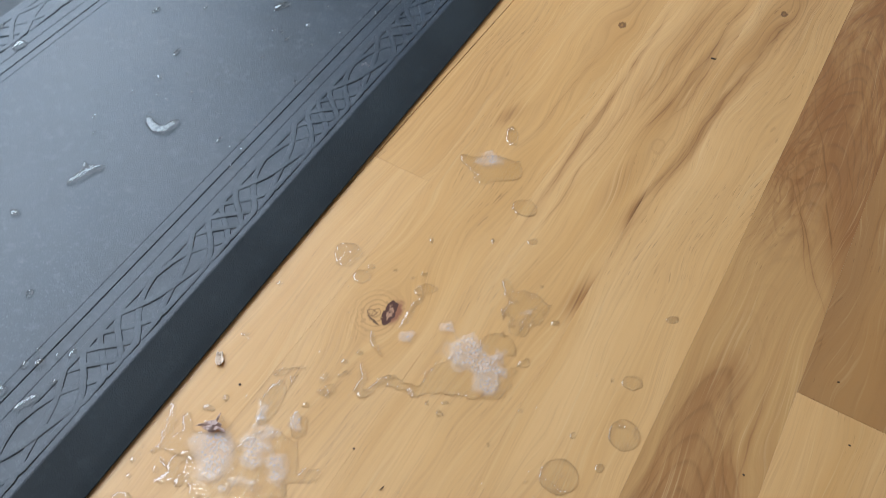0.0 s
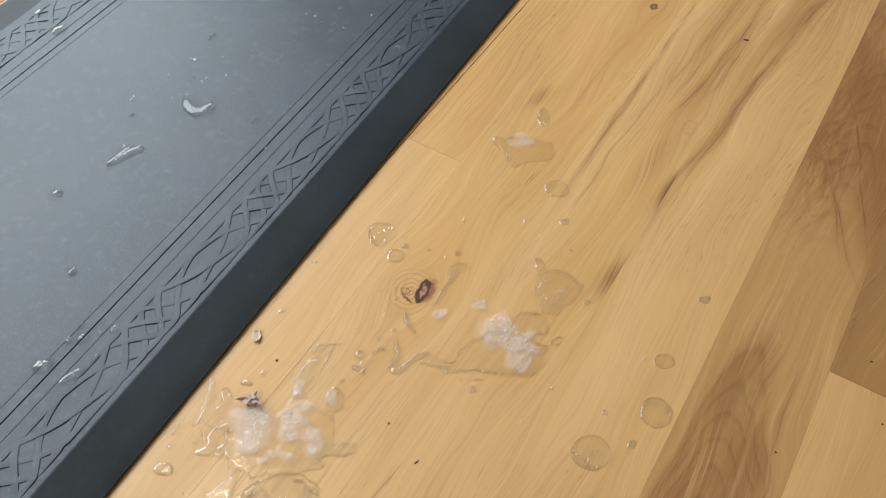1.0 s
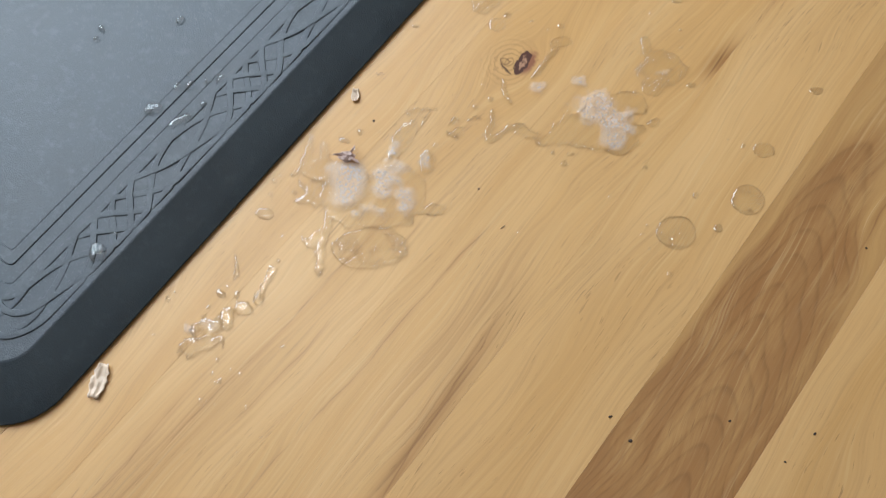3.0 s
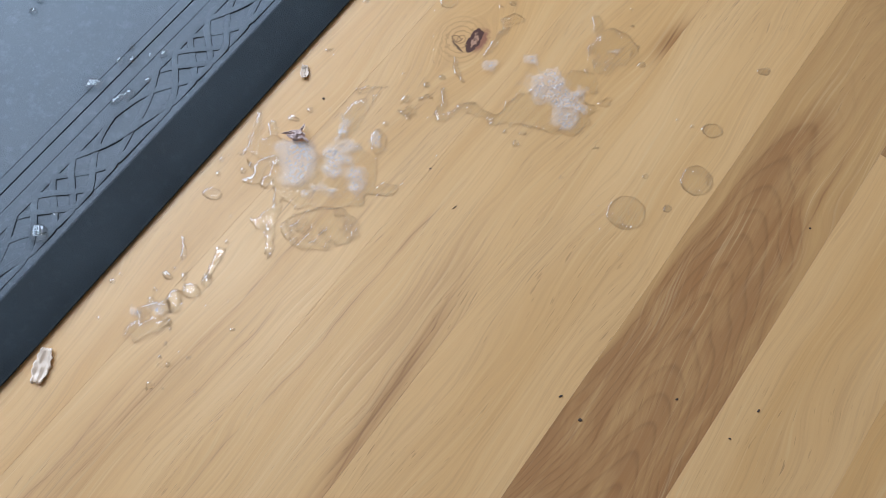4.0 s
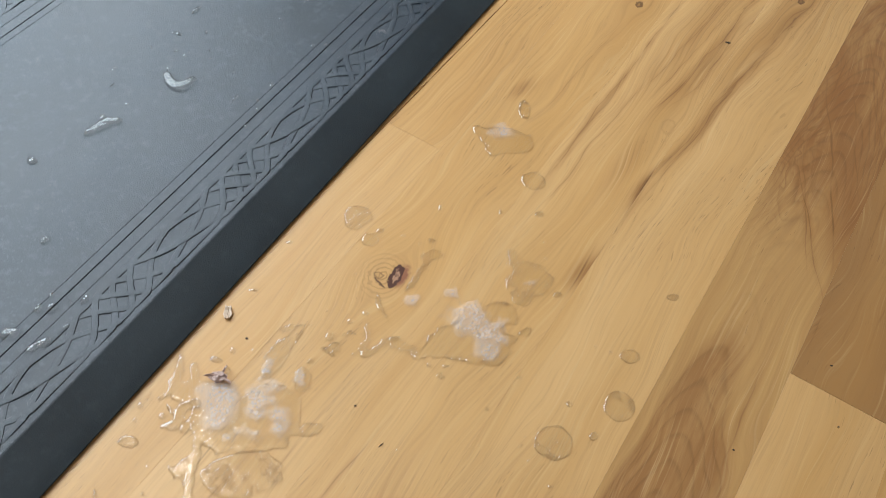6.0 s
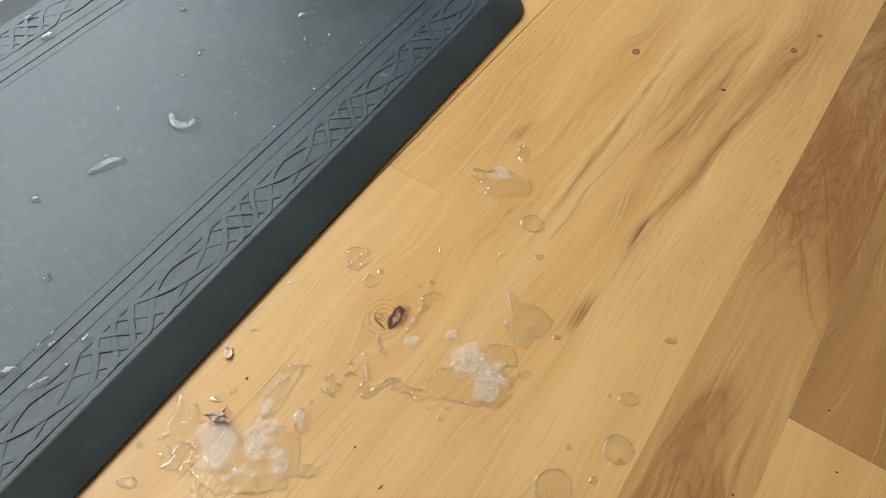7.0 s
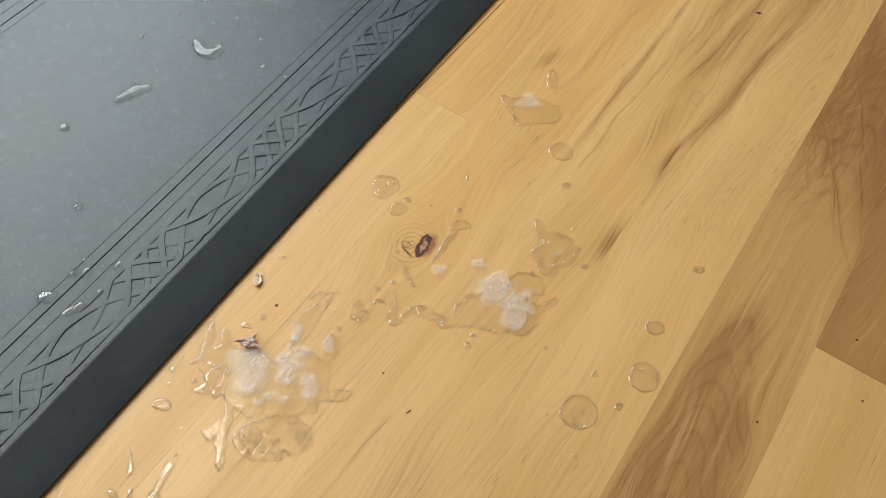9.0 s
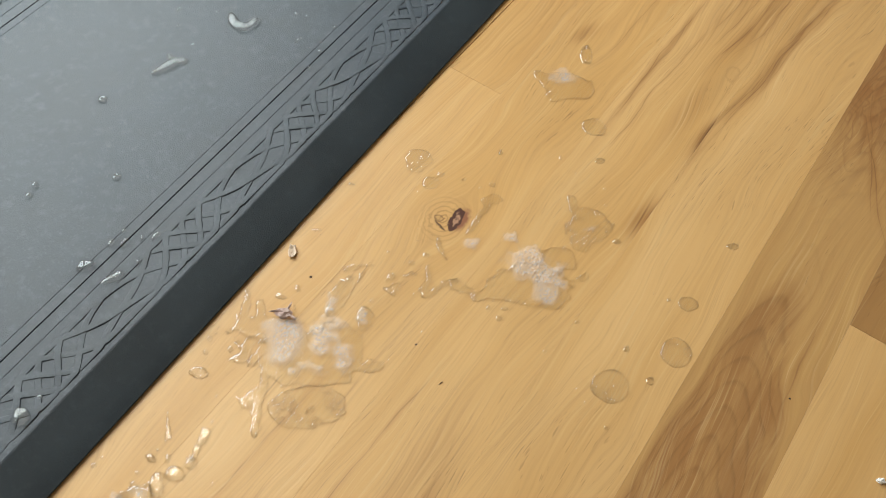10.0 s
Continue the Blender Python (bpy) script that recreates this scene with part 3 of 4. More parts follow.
def chain(points, width):
    """Lobes along a bent line of points."""
    return [((x0 + x1) / 2, (y0 + y1) / 2, hypot(x1 - x0, y1 - y0) * 0.62 + width * 0.4, width, math.degrees(math.atan2(y1 - y0, x1 - x0))) for (x0, y0), (x1, y1) in zip(points, points[1:])]


def on_mat(u, v):
    return MAT @ Vector((u, v, 0))


# drops: x, y, radius in mm, squash, turn, height in mm; those on the mat in its own u and v
LARGE_DROPS = [
    (-0.0402, 0.2910, 16, 0.92, 69, 1.1), (-0.0099, 0.3497, 14.4, 0.87, 90, 1.0), (-0.0227, 0.3967, 9.2, 0.77, 34, 0.9), (-0.0158, 0.4743, 6, 0.76, 50, 0.7),
    (-0.3121, 0.1070, 8, 0.65, 21, 1.6), (-0.3051, 0.1981, 5.2, 0.5, 20, 1.1), (-0.2920, 0.0356, 5.5, 0.5, 8, 1.4), (-0.2734, 0.3703, 8, 0.93, 41, 1.2),
    (-0.1853, 0.5201, 12, 0.92, 7, 0.8), (-0.2406, 0.6007, 15, 0.42, 118, 1.1), (-0.1603, 0.4873, 5, 0.78, 47, 0.6),
]
SMALL_DROPS = [
    (-0.2911, 0.1956, 3.3, 0.9, 158, 1.2), (-0.3236, 0.2683, 3.8, 0.4, 40, 1), (-0.2715, 0.3844, 3.9, 0.82, 38, 0.9), (-0.3308, 0.3264, 3.6, 0.5, 40, 0.9),
    (-0.2311, 0.3039, 3.1, 0.9, 35, 0.9), (-0.0155, 0.3138, 3.9, 0.85, 87, 0.8), (-0.2993, 0.2124, 3.3, 0.82, 143, 1.3), (-0.1458, 0.2893, 3.4, 0.8, 119, 1.1),
    (-0.2413, 0.2401, 2.8, 0.85, 29, 1.2), (-0.0454, 0.3280, 2.9, 0.9, 93, 0.8), (-0.3260, 0.1342, 3.0, 0.8, 147, 1.3), (-0.3224, 0.0066, 2.4, 0.9, 9, 1.1),
    (-0.2818, 0.0423, 3.9, 0.6, 137, 1.0), (-0.1465, 0.3001, 3.3, 0.5, 35, 0.9), (-0.1589, 0.2931, 2.7, 0.65, 121, 0.9), (-0.3060, 0.1367, 3.0, 0.85, 154, 1.2),
    (-0.3199, 0.1230, 2.8, 0.85, 156, 1.0), (-0.2369, 0.2900, 2.9, 0.85, 33, 1.0), (-0.2269, 0.4025, 3.4, 0.85, 43, 0.9), (-0.2515, 0.3920, 2.3, 0.8, 39, 0.7),
    (-0.2416, 0.4396, 3.7, 0.5, 121, 0.9), (-0.1032, 0.4167, 3.9, 0.75, 45, 0.9), (-0.1922, 0.4682, 3.1, 0.5, 118, 0.8), (-0.0253, 0.2577, 2.2, 0.8, 42, 0.6),
    (-0.0907, 0.3254, 2.4, 0.8, 45, 0.7), (-0.0379, 0.3906, 2.1, 0.8, 94, 0.6), (-0.0610, 0.2827, 1.7, 0.7, 39, 0.5), (-0.2921, 0.0214, 1.9, 0.85, 15, 0.8),
    (-0.2241, 0.0325, 2.4, 0.6, 32, 0.6), (-0.3217, 0.0144, 1.6, 0.8, 17, 0.7),
]
BRAID_DROPS = [
    (0.1113, 0.2706, 7.6, 0.75, 150, 2.6), (0.0845, 0.2736, 10.5, 0.42, 145, 2.6), (0.0533, 0.1494, 9, 0.85, 60, 2.4), (0.1561, 0.352, 4.6, 0.7, 130, 2.2),
    (0.2077, 0.3055, 4.8, 0.6, 45, 2.4), (0.2035, 0.294, 3.7, 0.8, 130, 2), (0.1096, 0.2986, 4.4, 0.7, 100, 2), (0.102, 0.3059, 5.4, 0.65, 100, 2.4),
    (0.1108, 0.3148, 3.4, 0.6, 100, 1.6), (0.0925, 0.3173, 3.1, 0.6, 60, 1.8), (0.0841, 0.3252, 5.1, 0.6, 120, 2), (0.0783, 0.2983, 3.5, 0.8, 150, 1.8),
    (0.0546, 0.1684, 2.7, 0.7, 0, 1.4), (0.232, 0.4105, 5.2, 0.8, 0, 2.2),
]
FIELD_DROPS = [
    (0.2, 0.7847, 10.5, 0.55, 140, 2.2), (0.3994, 0.5847, 8.5, 0.7, 130, 3), (0.4392, 0.5954, 6.3, 0.7, 130, 2.6), (0.315, 0.706, 5.8, 0.4, 130, 1.6),
    (0.2503, 0.6606, 5.6, 0.35, 120, 1.6), (0.2966, 0.7536, 5, 0.5, 120, 1.6), (0.1311, 0.578, 5, 0.4, 120, 1.6), (0.1624, 0.739, 5, 0.4, 130, 1.4),
    (0.2186, 0.4871, 4.6, 0.6, 60, 1.8), (0.1558, 0.7706, 4.6, 0.4, 120, 1.4), (0.1735, 0.7464, 4.4, 0.5, 90, 1.4), (0.2717, 0.7371, 4, 0.5, 100, 1.4),
    (0.2403, 0.6205, 4, 0.5, 40, 1.2), (0.2418, 0.5243, 3.8, 0.4, 120, 1.4), (0.1021, 0.8292, 3.6, 0.7, 0, 1.4), (0.0996, 0.5542, 3.6, 0.5, 90, 1.5),
]


def drops():
    for k, (x, y, r, q, a, hgt) in enumerate(LARGE_DROPS + SMALL_DROPS):
        ob = pool("water_drop", [(x, y, r / 1000, r * q / 1000, a)], hgt / 1000, WATER, k + 1, 0.10 if r > 5 else 0.05, 120.0, 0.0022 if r > 6 else r * 0.0006, min(0.0007, r * 0.00022), pits=7 if r > 12 else 0, pit_size=0.35)
        tagged(ob, "clear round water drop lying on the wooden floor" if q > 0.65 else "clear stretched water drop lying on the wooden floor", "water drop", DROPS_FLOOR)
    for k, (u, v, r, q, a, hgt) in enumerate(BRAID_DROPS + FIELD_DROPS):
        p = on_mat(u, v)
        ob = pool("water_drop", [(p.x, p.y, r / 1000, r * q / 1000, 90 + 33 - a + 90)], 1.25 * hgt / 1000, WATER, k + 51, 0.14 if r > 5 else 0.06, 130.0, r * q * 0.0008, min(0.0009, r * 0.0002), lift=MAT_H)
        tagged(ob, "clear water drop standing on the grey rubber mat" if q > 0.65 else "clear stretched water drop standing on the grey rubber mat", "water drop", DROPS_MAT)
    rng = random.Random(8)
    for cx, cy, sx, sy, count in ((-0.27, 0.17, 0.045, 0.06, 16), (-0.20, 0.27, 0.04, 0.03, 8), (-0.15, 0.40, 0.06, 0.05, 8), (-0.248, -0.014, 0.011, 0.015, 18), (-0.235, 0.02, 0.04, 0.04, 8), (-0.05, 0.33, 0.05, 0.06, 5)):
        for _ in range(count):
            x, y, r = max(-0.318, rng.gauss(cx, sx)), rng.gauss(cy, sy), rng.uniform(0.8, 2.0)
            ob = pool("water_drop", [(x, y, r / 1000, r * rng.uniform(0.35, 1) / 1000, rng.uniform(0, 180))], r * 0.0004, WATER, rng.randint(100, 900), 0.04, 200.0, r * 0.0006, r * 0.00025)
            tagged(ob, "tiny clear water drop splashed on the wooden floor", "water drop", DROPS_FLOOR)
    for cu, cv, su, sv, count in ((0.215, 0.600, 0.020, 0.020, 11), (0.150, 0.745, 0.040, 0.030, 8), (0.110, 0.560, 0.030, 0.040, 5), (0.250, 0.540, 0.040, 0.040, 5)):
        for _ in range(count):
            p, r = on_mat(rng.gauss(cu, su), rng.gauss(cv, sv)), rng.uniform(1.0, 2.6)
            ob = pool("water_drop", [(p.x, p.y, r / 1000, r * rng.uniform(0.5, 1) / 1000, rng.uniform(0, 180))], r * 0.0006, WATER, rng.randint(100, 900), 0.04, 200.0, r * 0.0006, r * 0.00025, lift=MAT_H)
            tagged(ob, "tiny clear water drop splashed on the grey rubber mat", "water drop", DROPS_MAT)
    # a curved drop and its tail
    bend = [tuple(on_mat(u, v))[:2] for u, v in ((0.2090, 0.5671), (0.1997, 0.5602), (0.1887, 0.5581), (0.1835, 0.5647), (0.1824, 0.5760))]
    ob = pool("water_drop", chain(bend, 0.0046), 0.0036, WATER, 97, 0.06, 130.0, 0.003, 0.0006, lift=MAT_H)
    tagged(ob, "curved bean-shaped water drop standing on the grey rubber mat", "water drop", DROPS_MAT)
    bend = [tuple(on_mat(u, v))[:2] for u, v in ((0.2155, 0.4640), (0.2122, 0.4763), (0.2099, 0.4852), (0.2035, 0.4920))]
    ob = pool("water_drop", chain(bend, 0.0036), 0.0030, WATER, 99, 0.08, 130.0, 0.0024, 0.0006, lift=MAT_H)
    tagged(ob, "long crooked water drop standing on the grey rubber mat", "water drop", DROPS_MAT)
    p = on_mat(0.066, 0.7446)
    ob = pool("foam_blob", [(p.x, p.y, 0.0065, 0.0042, 30)], 0.003, FOAM, 98, 0.2, 200.0, 0.003, 0.0006, 0.0008, lift=MAT_H)
    tagged(ob, "small white foam blob on the braided mat border", "foam")


def spills():
    def puddle(lobes, hgt, seed, label, **kw):
        return tagged(pool("puddle", lobes, hgt, WATER, seed, **kw), label, "puddle")

    def froth(lobes, hgt, seed, label, **kw):
        lobes = [(x, y, a * 1.32, b * 1.32, t) for x, y, a, b, t in lobes]
        return tagged(pool("foam_patch", lobes, hgt, FOAM, seed, **kw), label, "foam")

    # the large spill by the mat
    big = [(-0.3054, 0.1622, 0.0148, 0.0098, 5), (-0.2822, 0.1527, 0.0143, 0.0067, 124), (-0.2942, 0.1715, 0.0091, 0.0074, 21), (-0.2864, 0.1410, 0.0064, 0.0035, 56)]
    big += [(-0.2718, 0.1659, 0.0233, 0.0197, 145), (-0.2391, 0.1856, 0.0268, 0.0243, 148), (-0.2399, 0.1587, 0.0328, 0.0118, 39), (-0.2371, 0.2233, 0.0123, 0.0069, 128)]
    big += [(-0.2656, 0.2279, 0.0200, 0.0078, 104), (-0.2690, 0.2453, 0.0070, 0.0038, 121)]
    big += chain([(-0.3129, 0.1616), (-0.3208, 0.1684), (-0.3280, 0.1825)], 0.0030) + chain([(-0.3024, 0.1689), (-0.3097, 0.1762), (-0.3158, 0.1831)], 0.0034)
    big += chain([(-0.3090, 0.1612), (-0.3164, 0.1545), (-0.3209, 0.1474), (-0.3125, 0.1481), (-0.3045, 0.1432), (-0.2988, 0.1418)], 0.0022)
    big += chain([(-0.2726, 0.1418), (-0.2630, 0.1285), (-0.2569, 0.1133), (-0.2420, 0.0928)], 0.0036) + chain([(-0.2612, 0.1255), (-0.2647, 0.1135), (-0.2722, 0.1077)], 0.0034)
    big += chain([(-0.2118, 0.1869), (-0.2018, 0.1938), (-0.1994, 0.1999)], 0.0042)
    puddle(big, 0.0013, 11, "large clear puddle of spilled water with foam beside the mat", rough=0.36, grain=110.0, bumps=0.00015)
    puddle([(-0.2231, 0.1366, 0.0287, 0.0180, 40), (-0.2351, 0.1229, 0.0140, 0.0120, 16)], 0.0019, 12, "clear puddle full of bubbles on the wooden floor", rough=0.25, pits=46, pit_size=0.95, edge=0.0014, step=0.0005)
    puddle(chain([(-0.3005, 0.1297), (-0.2929, 0.1336), (-0.2932, 0.1421), (-0.2980, 0.1507), (-0.2950, 0.1573), (-0.2893, 0.1598)], 0.0030), 0.0016, 13, "thin squiggle of spilled water on the floor", rough=0.2, edge=0.002)
    froth([(-0.2766, 0.1716, 0.0165, 0.0140, 143), (-0.2681, 0.1566, 0.0125, 0.0098, 55), (-0.2926, 0.1696, 0.0072, 0.0064, 3)], 0.0040, 14, "thick white foam patch in the large puddle", rough=0.25, grain=60.0, edge=0.0070, bumps=0.0004)
    froth([(-0.2511, 0.1863, 0.0165, 0.0110, 125), (-0.2297, 0.1863, 0.0175, 0.0090, 138), (-0.2420, 0.1630, 0.0110, 0.0065, 31), (-0.2516, 0.2012, 0.0095, 0.0085, 22)], 0.0024, 15, "bubbly white foam patch in the large puddle", rough=0.5, grain=110.0, edge=0.0070, bumps=0.0008)
    froth([(-0.2673, 0.2171, 0.0117, 0.0046, 108)], 0.0022, 16, "small white foam streak in the puddle's upper arm", rough=0.4, grain=150.0, edge=0.004, bumps=0.0007)
    froth([(-0.2375, 0.2230, 0.0080, 0.0046, 128)], 0.0017, 17, "thin white foam blob at the puddle's rim", rough=0.5, grain=150.0, edge=0.004, bumps=0.001)
    froth([(-0.2519, 0.1510, 0.0046, 0.0036, 24)], 0.0024, 18, "small white foam knob above the bubble puddle", rough=0.3, grain=150.0, edge=0.003, bumps=0.0005)
    # the second spill beyond the knot
    second = [(-0.1412, 0.3337, 0.0312, 0.0219, 27), (-0.1352, 0.3690, 0.0175, 0.0141, 44), (-0.1607, 0.3149, 0.0151, 0.0104, 63), (-0.1220, 0.3321, 0.0181, 0.0121, 38)]
    second += chain([(-0.1187, 0.3529), (-0.1118, 0.3604), (-0.1072, 0.3696)], 0.0030) + chain([(-0.1629, 0.3050), (-0.1753, 0.2979), (-0.1874, 0.2944), (-0.1963, 0.2948)], 0.0046)
    puddle(second, 0.0013, 21, "clear puddle with foam near the knot in the floor", rough=0.45, grain=110.0, bumps=0.00015)
    froth([(-0.1561, 0.3488, 0.0170, 0.0145, 3), (-0.1355, 0.3478, 0.0150, 0.0125, 164), (-0.1294, 0.3591, 0.0085, 0.0060, 40)], 0.0018, 22, "thin white foam spread over a puddle", rough=0.6, grain=110.0, edge=0.0070, bumps=0.0011)
    froth([(-0.1256, 0.3312, 0.0125, 0.0098, 9)], 0.0028, 23, "denser white foam clot in a puddle", rough=0.4, edge=0.0070, bumps=0.0008)
    froth([(-0.2055, 0.3369, 0.0072, 0.0055, 37)], 0.0022, 24, "small white foam blob on the floor", rough=0.25, grain=150.0, edge=0.004, bumps=0.0007)
    froth([(-0.1806, 0.3625, 0.0062, 0.0055, 51)], 0.0022, 25, "small white foam blob on the floor", rough=0.3, grain=150.0, edge=0.004, bumps=0.0007)
    # rivulets and scraps of water round the knot
    puddle([(-0.2416, 0.2680, 0.0044, 0.0033, 128), (-0.2333, 0.2628, 0.0054, 0.0042, 3), (-0.2334, 0.2561, 0.0068, 0.0023, 11), (-0.2327, 0.2759, 0.0053, 0.0016, 52)], 0.0017, 31, "small jagged scrap of water on the floor", rough=0.35, grain=170.0, edge=0.002)
    puddle([(-0.2748, 0.2547, 0.0066, 0.0034, 47), (-0.2647, 0.2533, 0.0049, 0.0026, 129), (-0.2668, 0.2638, 0.0048, 0.0014, 35)], 0.0014, 38, "small jagged scrap of water on the floor", rough=0.35, grain=170.0, edge=0.0017)
    puddle(chain([(-0.2323, 0.3239), (-0.2258, 0.3171), (-0.2157, 0.3112)], 0.0016), 0.0015, 32, "thin rivulet of water below the knot", rough=0.14, grain=170.0, edge=0.0014, step=0.0004)
    puddle(chain([(-0.2230, 0.2937), (-0.2143, 0.2855), (-0.2146, 0.2753), (-0.2100, 0.2709), (-0.2040, 0.2767), (-0.2018, 0.2903), (-0.1957, 0.2973)], 0.0019), 0.0015, 33, "thin rivulet of water on the floor", rough=0.16, grain=170.0, edge=0.0014, step=0.0004)
    puddle([(-0.2174, 0.3886, 0.0105, 0.0062, 52)] + chain([(-0.2145, 0.3803), (-0.2169, 0.3654), (-0.2151, 0.3536), (-0.2155, 0.3442)], 0.0014), 0.0010, 34, "thin clear smear of water beside the knot", rough=0.22, grain=150.0, edge=0.0018, pits=5, pit_size=0.5)
    puddle([(-0.1310, 0.4173, 0.0198, 0.0188, 46), (-0.1527, 0.4245, 0.0121, 0.0037, 131), (-0.1304, 0.3956, 0.0113, 0.0082, 173), (-0.1434, 0.3955, 0.0107, 0.0020, 119)], 0.0011, 35, "flat star-shaped film of water on the floor", rough=0.30, grain=120.0, edge=0.002, bumps=0.00012, pits=34, pit_size=0.22)
    froth([(-0.1274, 0.4135, 0.0056, 0.0036, 41)], 0.0017, 36, "faint white foam blob in a film of water", rough=0.3, grain=150.0, edge=0.004)
    puddle([(-0.2979, 0.3856, 0.0138, 0.0120, 86)], 0.0013, 37, "flat uneven water drop on the floor beside the mat", rough=0.3, grain=120.0, edge=0.002, bumps=0.0002, pits=6, pit_size=0.3)
    # the far spill
    puddle([(-0.2344, 0.5510, 0.0243, 0.0170, 18), (-0.2571, 0.5455, 0.0130, 0.0070, 163), (-0.2378, 0.5313, 0.0084, 0.0075, 67), (-0.2142, 0.5585, 0.0100, 0.0052, 116)], 0.0014, 41, "flat pointed puddle with foam on the floor", rough=0.30, grain=110.0, edge=0.002, bumps=0.0002)
    froth([(-0.2437, 0.5597, 0.0120, 0.0095, 47)], 0.0020, 42, "small white foam patch in a flat puddle", rough=0.5, grain=130.0, edge=0.0070, bumps=0.0014)
    # the trail of drops along the mat
    puddle([(-0.2760, -0.0046, 0.0144, 0.0063, 47), (-0.2815, -0.0137, 0.0074, 0.0049, 30), (-0.2821, 0.0102, 0.0124, 0.0063, 39)], 0.0024, 51, "trail of merged water drops along the mat", rough=0.40, grain=170.0, edge=0.0028)
    for k, (x, y, a, b, turn) in enumerate(((-0.2739, 0.0230, 0.0096, 0.0060, 133), (-0.2697, 0.0368, 0.0080, 0.0062, 23), (-0.2661, 0.0499, 0.0054, 0.0040, 124))):
        puddle([(x, y, a, b, turn)], 0.0024, 56 + k, "plump clear water drop in a trail along the mat", rough=0.12, grain=150.0, edge=0.0032)
    puddle(chain([(-0.2676, 0.0545), (-0.2717, 0.0649), (-0.2739, 0.0787)], 0.0026), 0.0013, 52, "thin streak of water beside the mat", rough=0.3, grain=170.0, edge=0.0018)
    froth([(-0.2900, -0.0010, 0.0078, 0.0034, 15)], 0.0016, 53, "small white foam blob at the end of a water trail", rough=0.3, grain=150.0, edge=0.004)
    froth([(-0.2800, 0.0130, 0.0080, 0.0050, 30)], 0.0013, 54, "faint white foam on a trail of drops", rough=0.5, grain=150.0, edge=0.006)
    puddle(chain([(-0.3064, 0.0663), (-0.2959, 0.0573), (-0.2925, 0.0516)], 0.0014), 0.0008, 63, "faint smear of water on the floor", rough=0.15, grain=190.0, edge=0.0014, step=0.0004)


def crumb(name, x, y, rx, ry, hgt, turn, mat, seed, label, category, lift=0.0, jag=0.45):
    """A small crumpled lump."""
    bm = bmesh.new()
    bmesh.ops.create_icosphere(bm, subdivisions=3, radius=1.0)
    for v in bm.verts:
        k = 1 + jag * noise.noise(v.co * 2.1 + Vector((seed, 0, 0))) + jag * 0.6 * noise.noise(v.co * 5.0 + Vector((0, seed, 0)))
        v.co = Vector((v.co.x * rx * k, v.co.y * ry * k, max(0.0, (v.co.z + 0.35) * hgt * k)))
    me = bpy.data.meshes.new(name)
    bm.to_mesh(me)
    bm.free()
    me.materials.append(mat)
    ob = new(name, me)
    ob.matrix_world = pose(x, y, lift, 0, 0, turn)
    return tagged(ob, label, category)


def flake(x, y, length, width, turn, seed, label):
    """A thin crumpled flake, curled up at its sides."""
    cols, rows, thick = 12, 9, 0.0005
    rng = random.Random(seed)
    ragged = [rng.uniform(0.72, 1.0) for _ in range(cols + 1)]
    sheet = []
    for i in range(cols + 1):
        for j in range(rows + 1):
            a, b = 2 * i / cols - 1, (2 * j / rows - 1) * ragged[i]
            w = width * (1 - 0.45 * a * a) * b
            p = Vector((a * 2.2 + seed, b * 2.2, seed))
            sheet.append((a * length + 0.1 * length * noise.noise(p * 1.7), w, 0.0007 + 0.0010 * b * b + 0.0034 * abs(noise.noise(p * 1.4)) + 0.0008 * a * a))
    verts = [(u, v, z + thick) for u, v, z in sheet] + [(u, v, z) for u, v, z in sheet]
    n, m = rows + 1, len(sheet)
    faces = [(i * n + j, (i + 1) * n + j, (i + 1) * n + j + 1, i * n + j + 1) for i in range(cols) for j in range(rows)]
    faces += [tuple(k + m for k in f[::-1]) for f in faces]
    edge = [i * n for i in range(cols)] + [cols * n + j for j in range(rows)] + [i * n + rows for i in range(cols, 0, -1)] + list(range(rows, 0, -1))
    faces += [(b, a, a + m, b + m) for a, b in zip(edge, edge[1:] + edge[:1])]
    ob = thing("onion_skin", verts, faces, SHELL)
    ob.matrix_world = pose(x, y, -0.0006, 0, 0, turn)
    return tagged(ob, label, "food scrap")


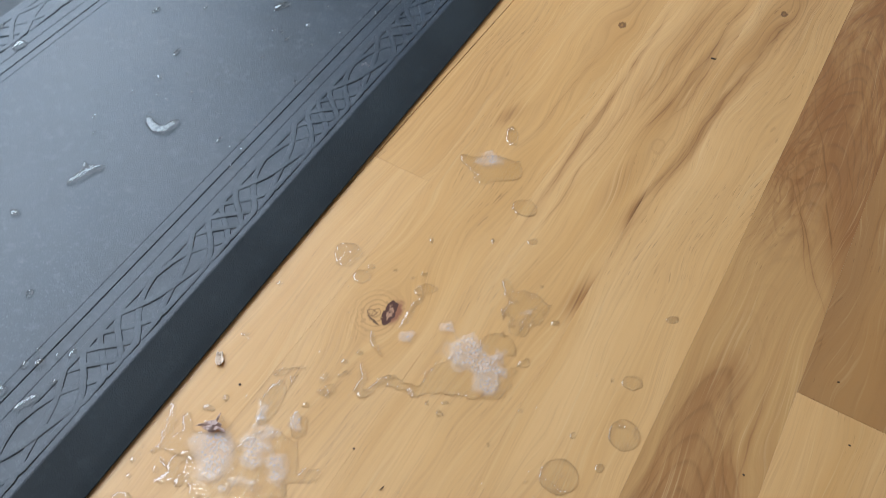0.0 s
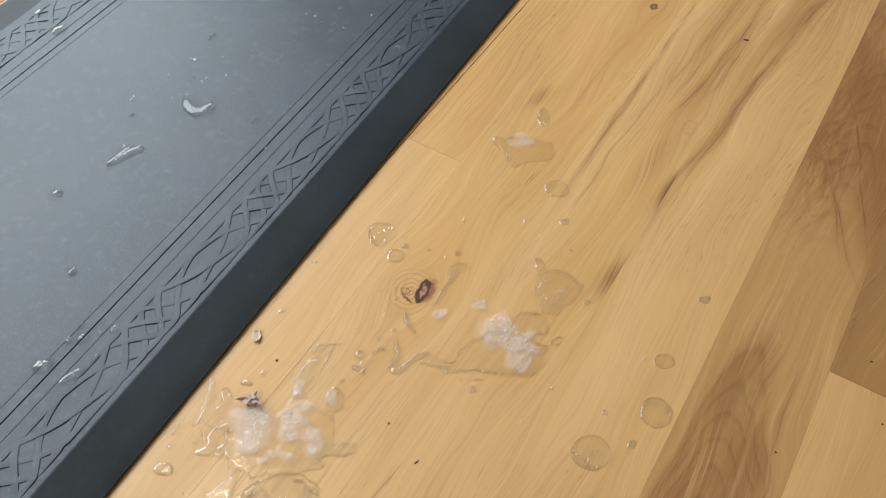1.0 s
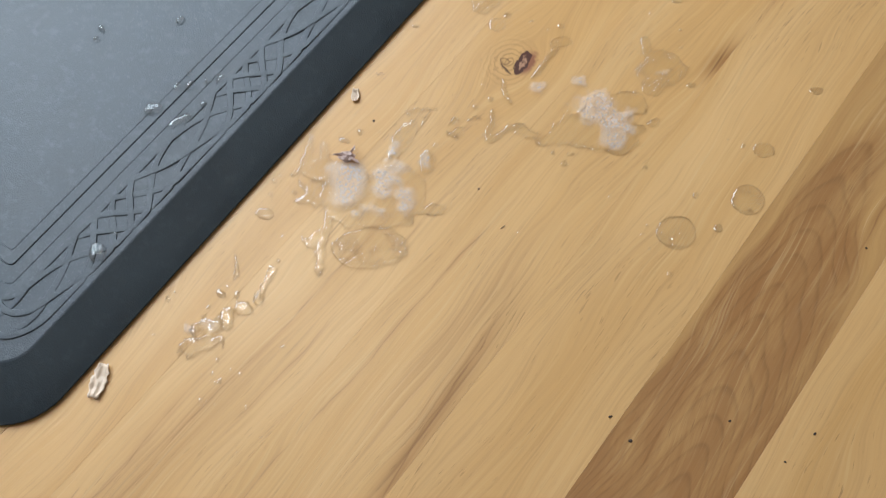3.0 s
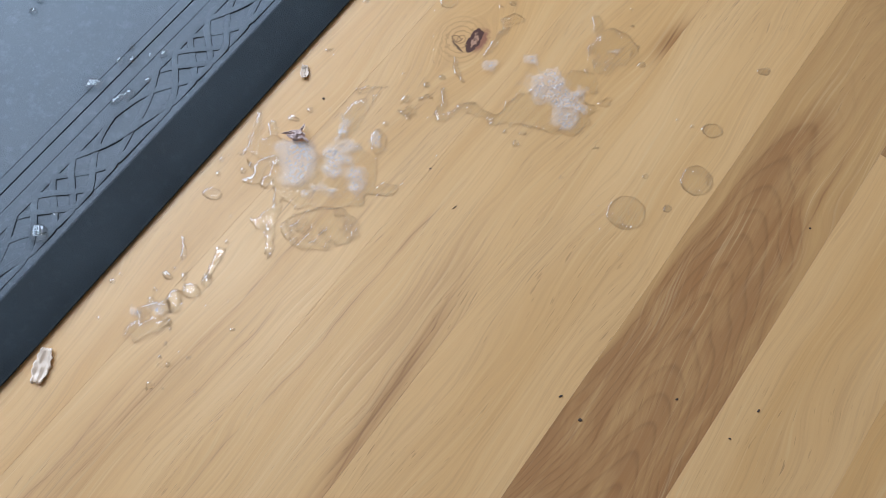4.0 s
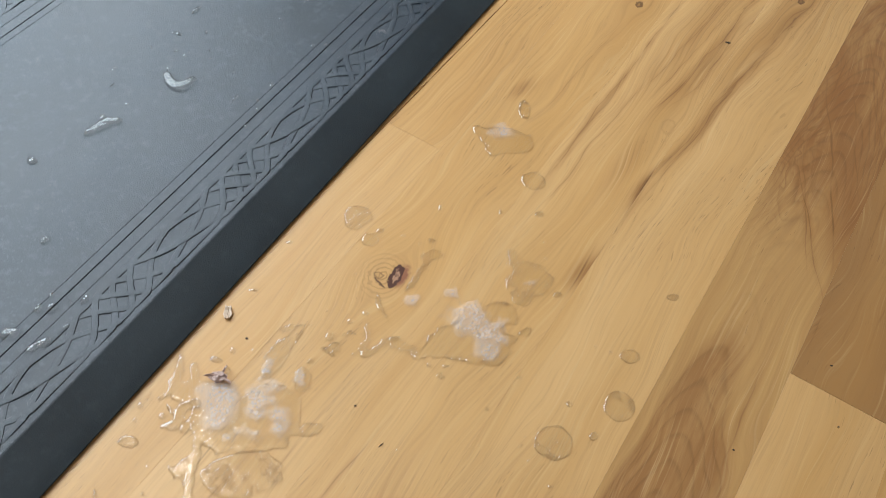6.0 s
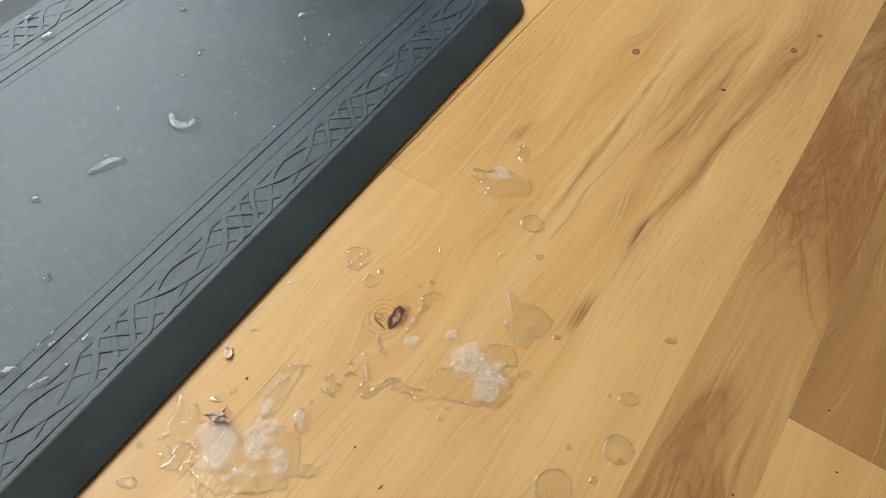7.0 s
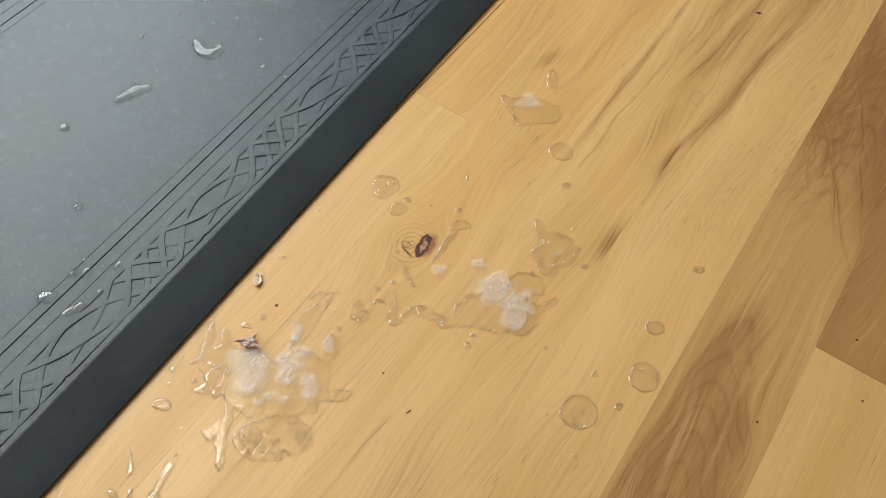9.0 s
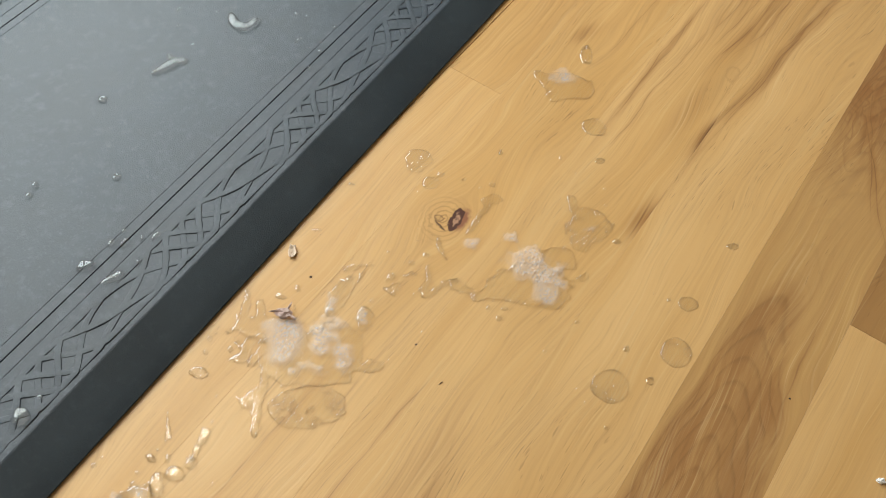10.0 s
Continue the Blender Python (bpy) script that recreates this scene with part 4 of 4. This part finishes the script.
def bits():
    clump = crumb("lint_clump", -0.2910, 0.1856, 0.0066, 0.0044, 0.0036, 30, LINT, 3, "grey fuzzy lint clump on the edge of the foam", "lint", 0.0030, 0.45)
    for k, (dx, dy, a) in enumerate(((0.003, 0.004, 70), (-0.005, 0.001, 10), (0.006, -0.002, -30))):
        ob = crumb("thread", dx, dy, 0.0060, 0.0009, 0.0014, a, LINT, 5 + k, "loose grey thread", "", 0.0025, 0.5)
        ob.parent = clump
    flake(-0.3158, -0.0710, 0.0135, 0.0075, -62, 9, "pale wet crumpled scrap lying against the mat")
    flake(-0.3262, 0.2375, 0.0062, 0.0042, -55, 12, "small pale crumpled scrap lying against the mat")
    crumb("white_crumb", 0.1668, 0.3440, 0.0034, 0.0022, 0.0028, 20, WHITE, 15, "tiny white crumb lying on the wooden floor", "crumb")
    for k, (x, y, r, a, q) in enumerate(((-0.1511, 0.2130, 0.0024, 75, 0.12), (-0.2975, 0.2276, 0.0011, 0, 1.0), (-0.1041, 0.8329, 0.0030, 20, 0.5), (0.0210, 0.1318, 0.0016, 40, 0.7), (0.0001, 0.1378, 0.0016, 60, 0.4), (0.0691, 0.1866, 0.0012, 60, 0.6), (0.1140, 0.1849, 0.0010, 20, 0.6), (0.1208, 0.2149, 0.0014, 80, 0.5), (0.0832, 0.3668, 0.0009, 0, 0.8), (0.1261, 0.4884, 0.0013, 20, 0.5), (0.1486, 0.4353, 0.0009, 0, 0.8), (-0.1871, 0.2288, 0.0010, 30, 0.7))):
        crumb("dirt_speck", x, y, r, r * q, 0.0006, a, GRIT, 20 + k, "tiny dark dirt speck on the wooden floor", "dirt", 0.0, 0.2)


drops()
spills()
bits()


# ---- floor: boards side by side along y, with two open joints
def boards():
    base = thing("floor", *box(WEST - 0.1, EAST + 0.1, SOUTH - 0.1, NORTH + 0.1, -0.03, -0.010), GAP, False)
    tagged(base, "light hardwood strip floor with pale and brown boards", "floor", "", "structure")
    edges = [-0.858 - 0.093 * k for k in range(12, 0, -1)] + [-0.858 + 0.0855 * k for k in range(6)]
    edges += [-0.345, -0.2815, -0.1868, -0.0926, 0.0065, 0.0985, 0.1915] + [0.1915 + 0.0925 * k for k in range(1, 28)]
    joints = {-0.345: [-0.62, 0.5015, 1.45], -0.2815: [-0.75, 1.25], -0.1868: [-0.62, 1.40], -0.0926: [-0.48, 1.32], 0.0065: [-0.85, 1.18], 0.0985: [-0.55, 0.461, 1.5], 0.1915: [-0.3, 0.84]}
    kinds = {-0.858: ("russet",), -0.951: ("russet",), -0.345: ("mixed", "pale", "mixed"), -0.2815: ("pale",), -0.1868: ("streaked",), -0.0926: ("clear",), 0.0065: ("brown",), 0.0985: ("mixed", "pale", "russet"), 0.1915: ("mixed",)}
    rng = random.Random(4)
    for x0, x1 in zip(edges, edges[1:]):
        near = min(kinds, key=lambda j: abs(j - x0))
        first = rng.uniform(-1.5, -0.6)
        cuts = joints[near] if near in joints and abs(near - x0) < 1e-4 else [first, first + rng.uniform(0.9, 1.2), first + rng.uniform(2.1, 2.6)]
        row = kinds[near] if abs(near - x0) < 1e-4 else (rng.choice(("pale", "mixed", "mixed")),)
        left = 0.0008 if min(abs(x0 + 0.858), abs(x0 + 0.345)) < 1e-4 else 0.00003
        right = 0.0008 if abs(x1 + 0.858) < 1e-4 else 0.00003
        ys = [SOUTH - 0.1] + [c for c in cuts if c < NORTH] + [NORTH + 0.1]
        for k, (y0, y1) in enumerate(zip(ys, ys[1:])):
            kind = row[min(k, len(row) - 1)]
            a, b, c, d, e = x0 + left, x1 - right, y0 + 0.00012, y1 - 0.00012, 0.00009
            a0 = x0 + 0.00006 if y0 < 0 and left > 0.0005 else a
            low = [(a0, c, -0.010), (b, c, -0.010), (b, d, -0.010), (a, d, -0.010)]
            mid = [(p, q, -e) for p, q, _ in low]
            top = [(a0 + e, c + e, 0), (b - e, c + e, 0), (b - e, d - e, 0), (a + e, d - e, 0)]
            faces = [(8, 9, 10, 11)] + [(r + i, r + (i + 1) % 4, r + 4 + (i + 1) % 4, r + 4 + i) for r in (0, 4) for i in range(4)]
            part("plank", low + mid + top, faces, WOOD[kind], base)


boards()
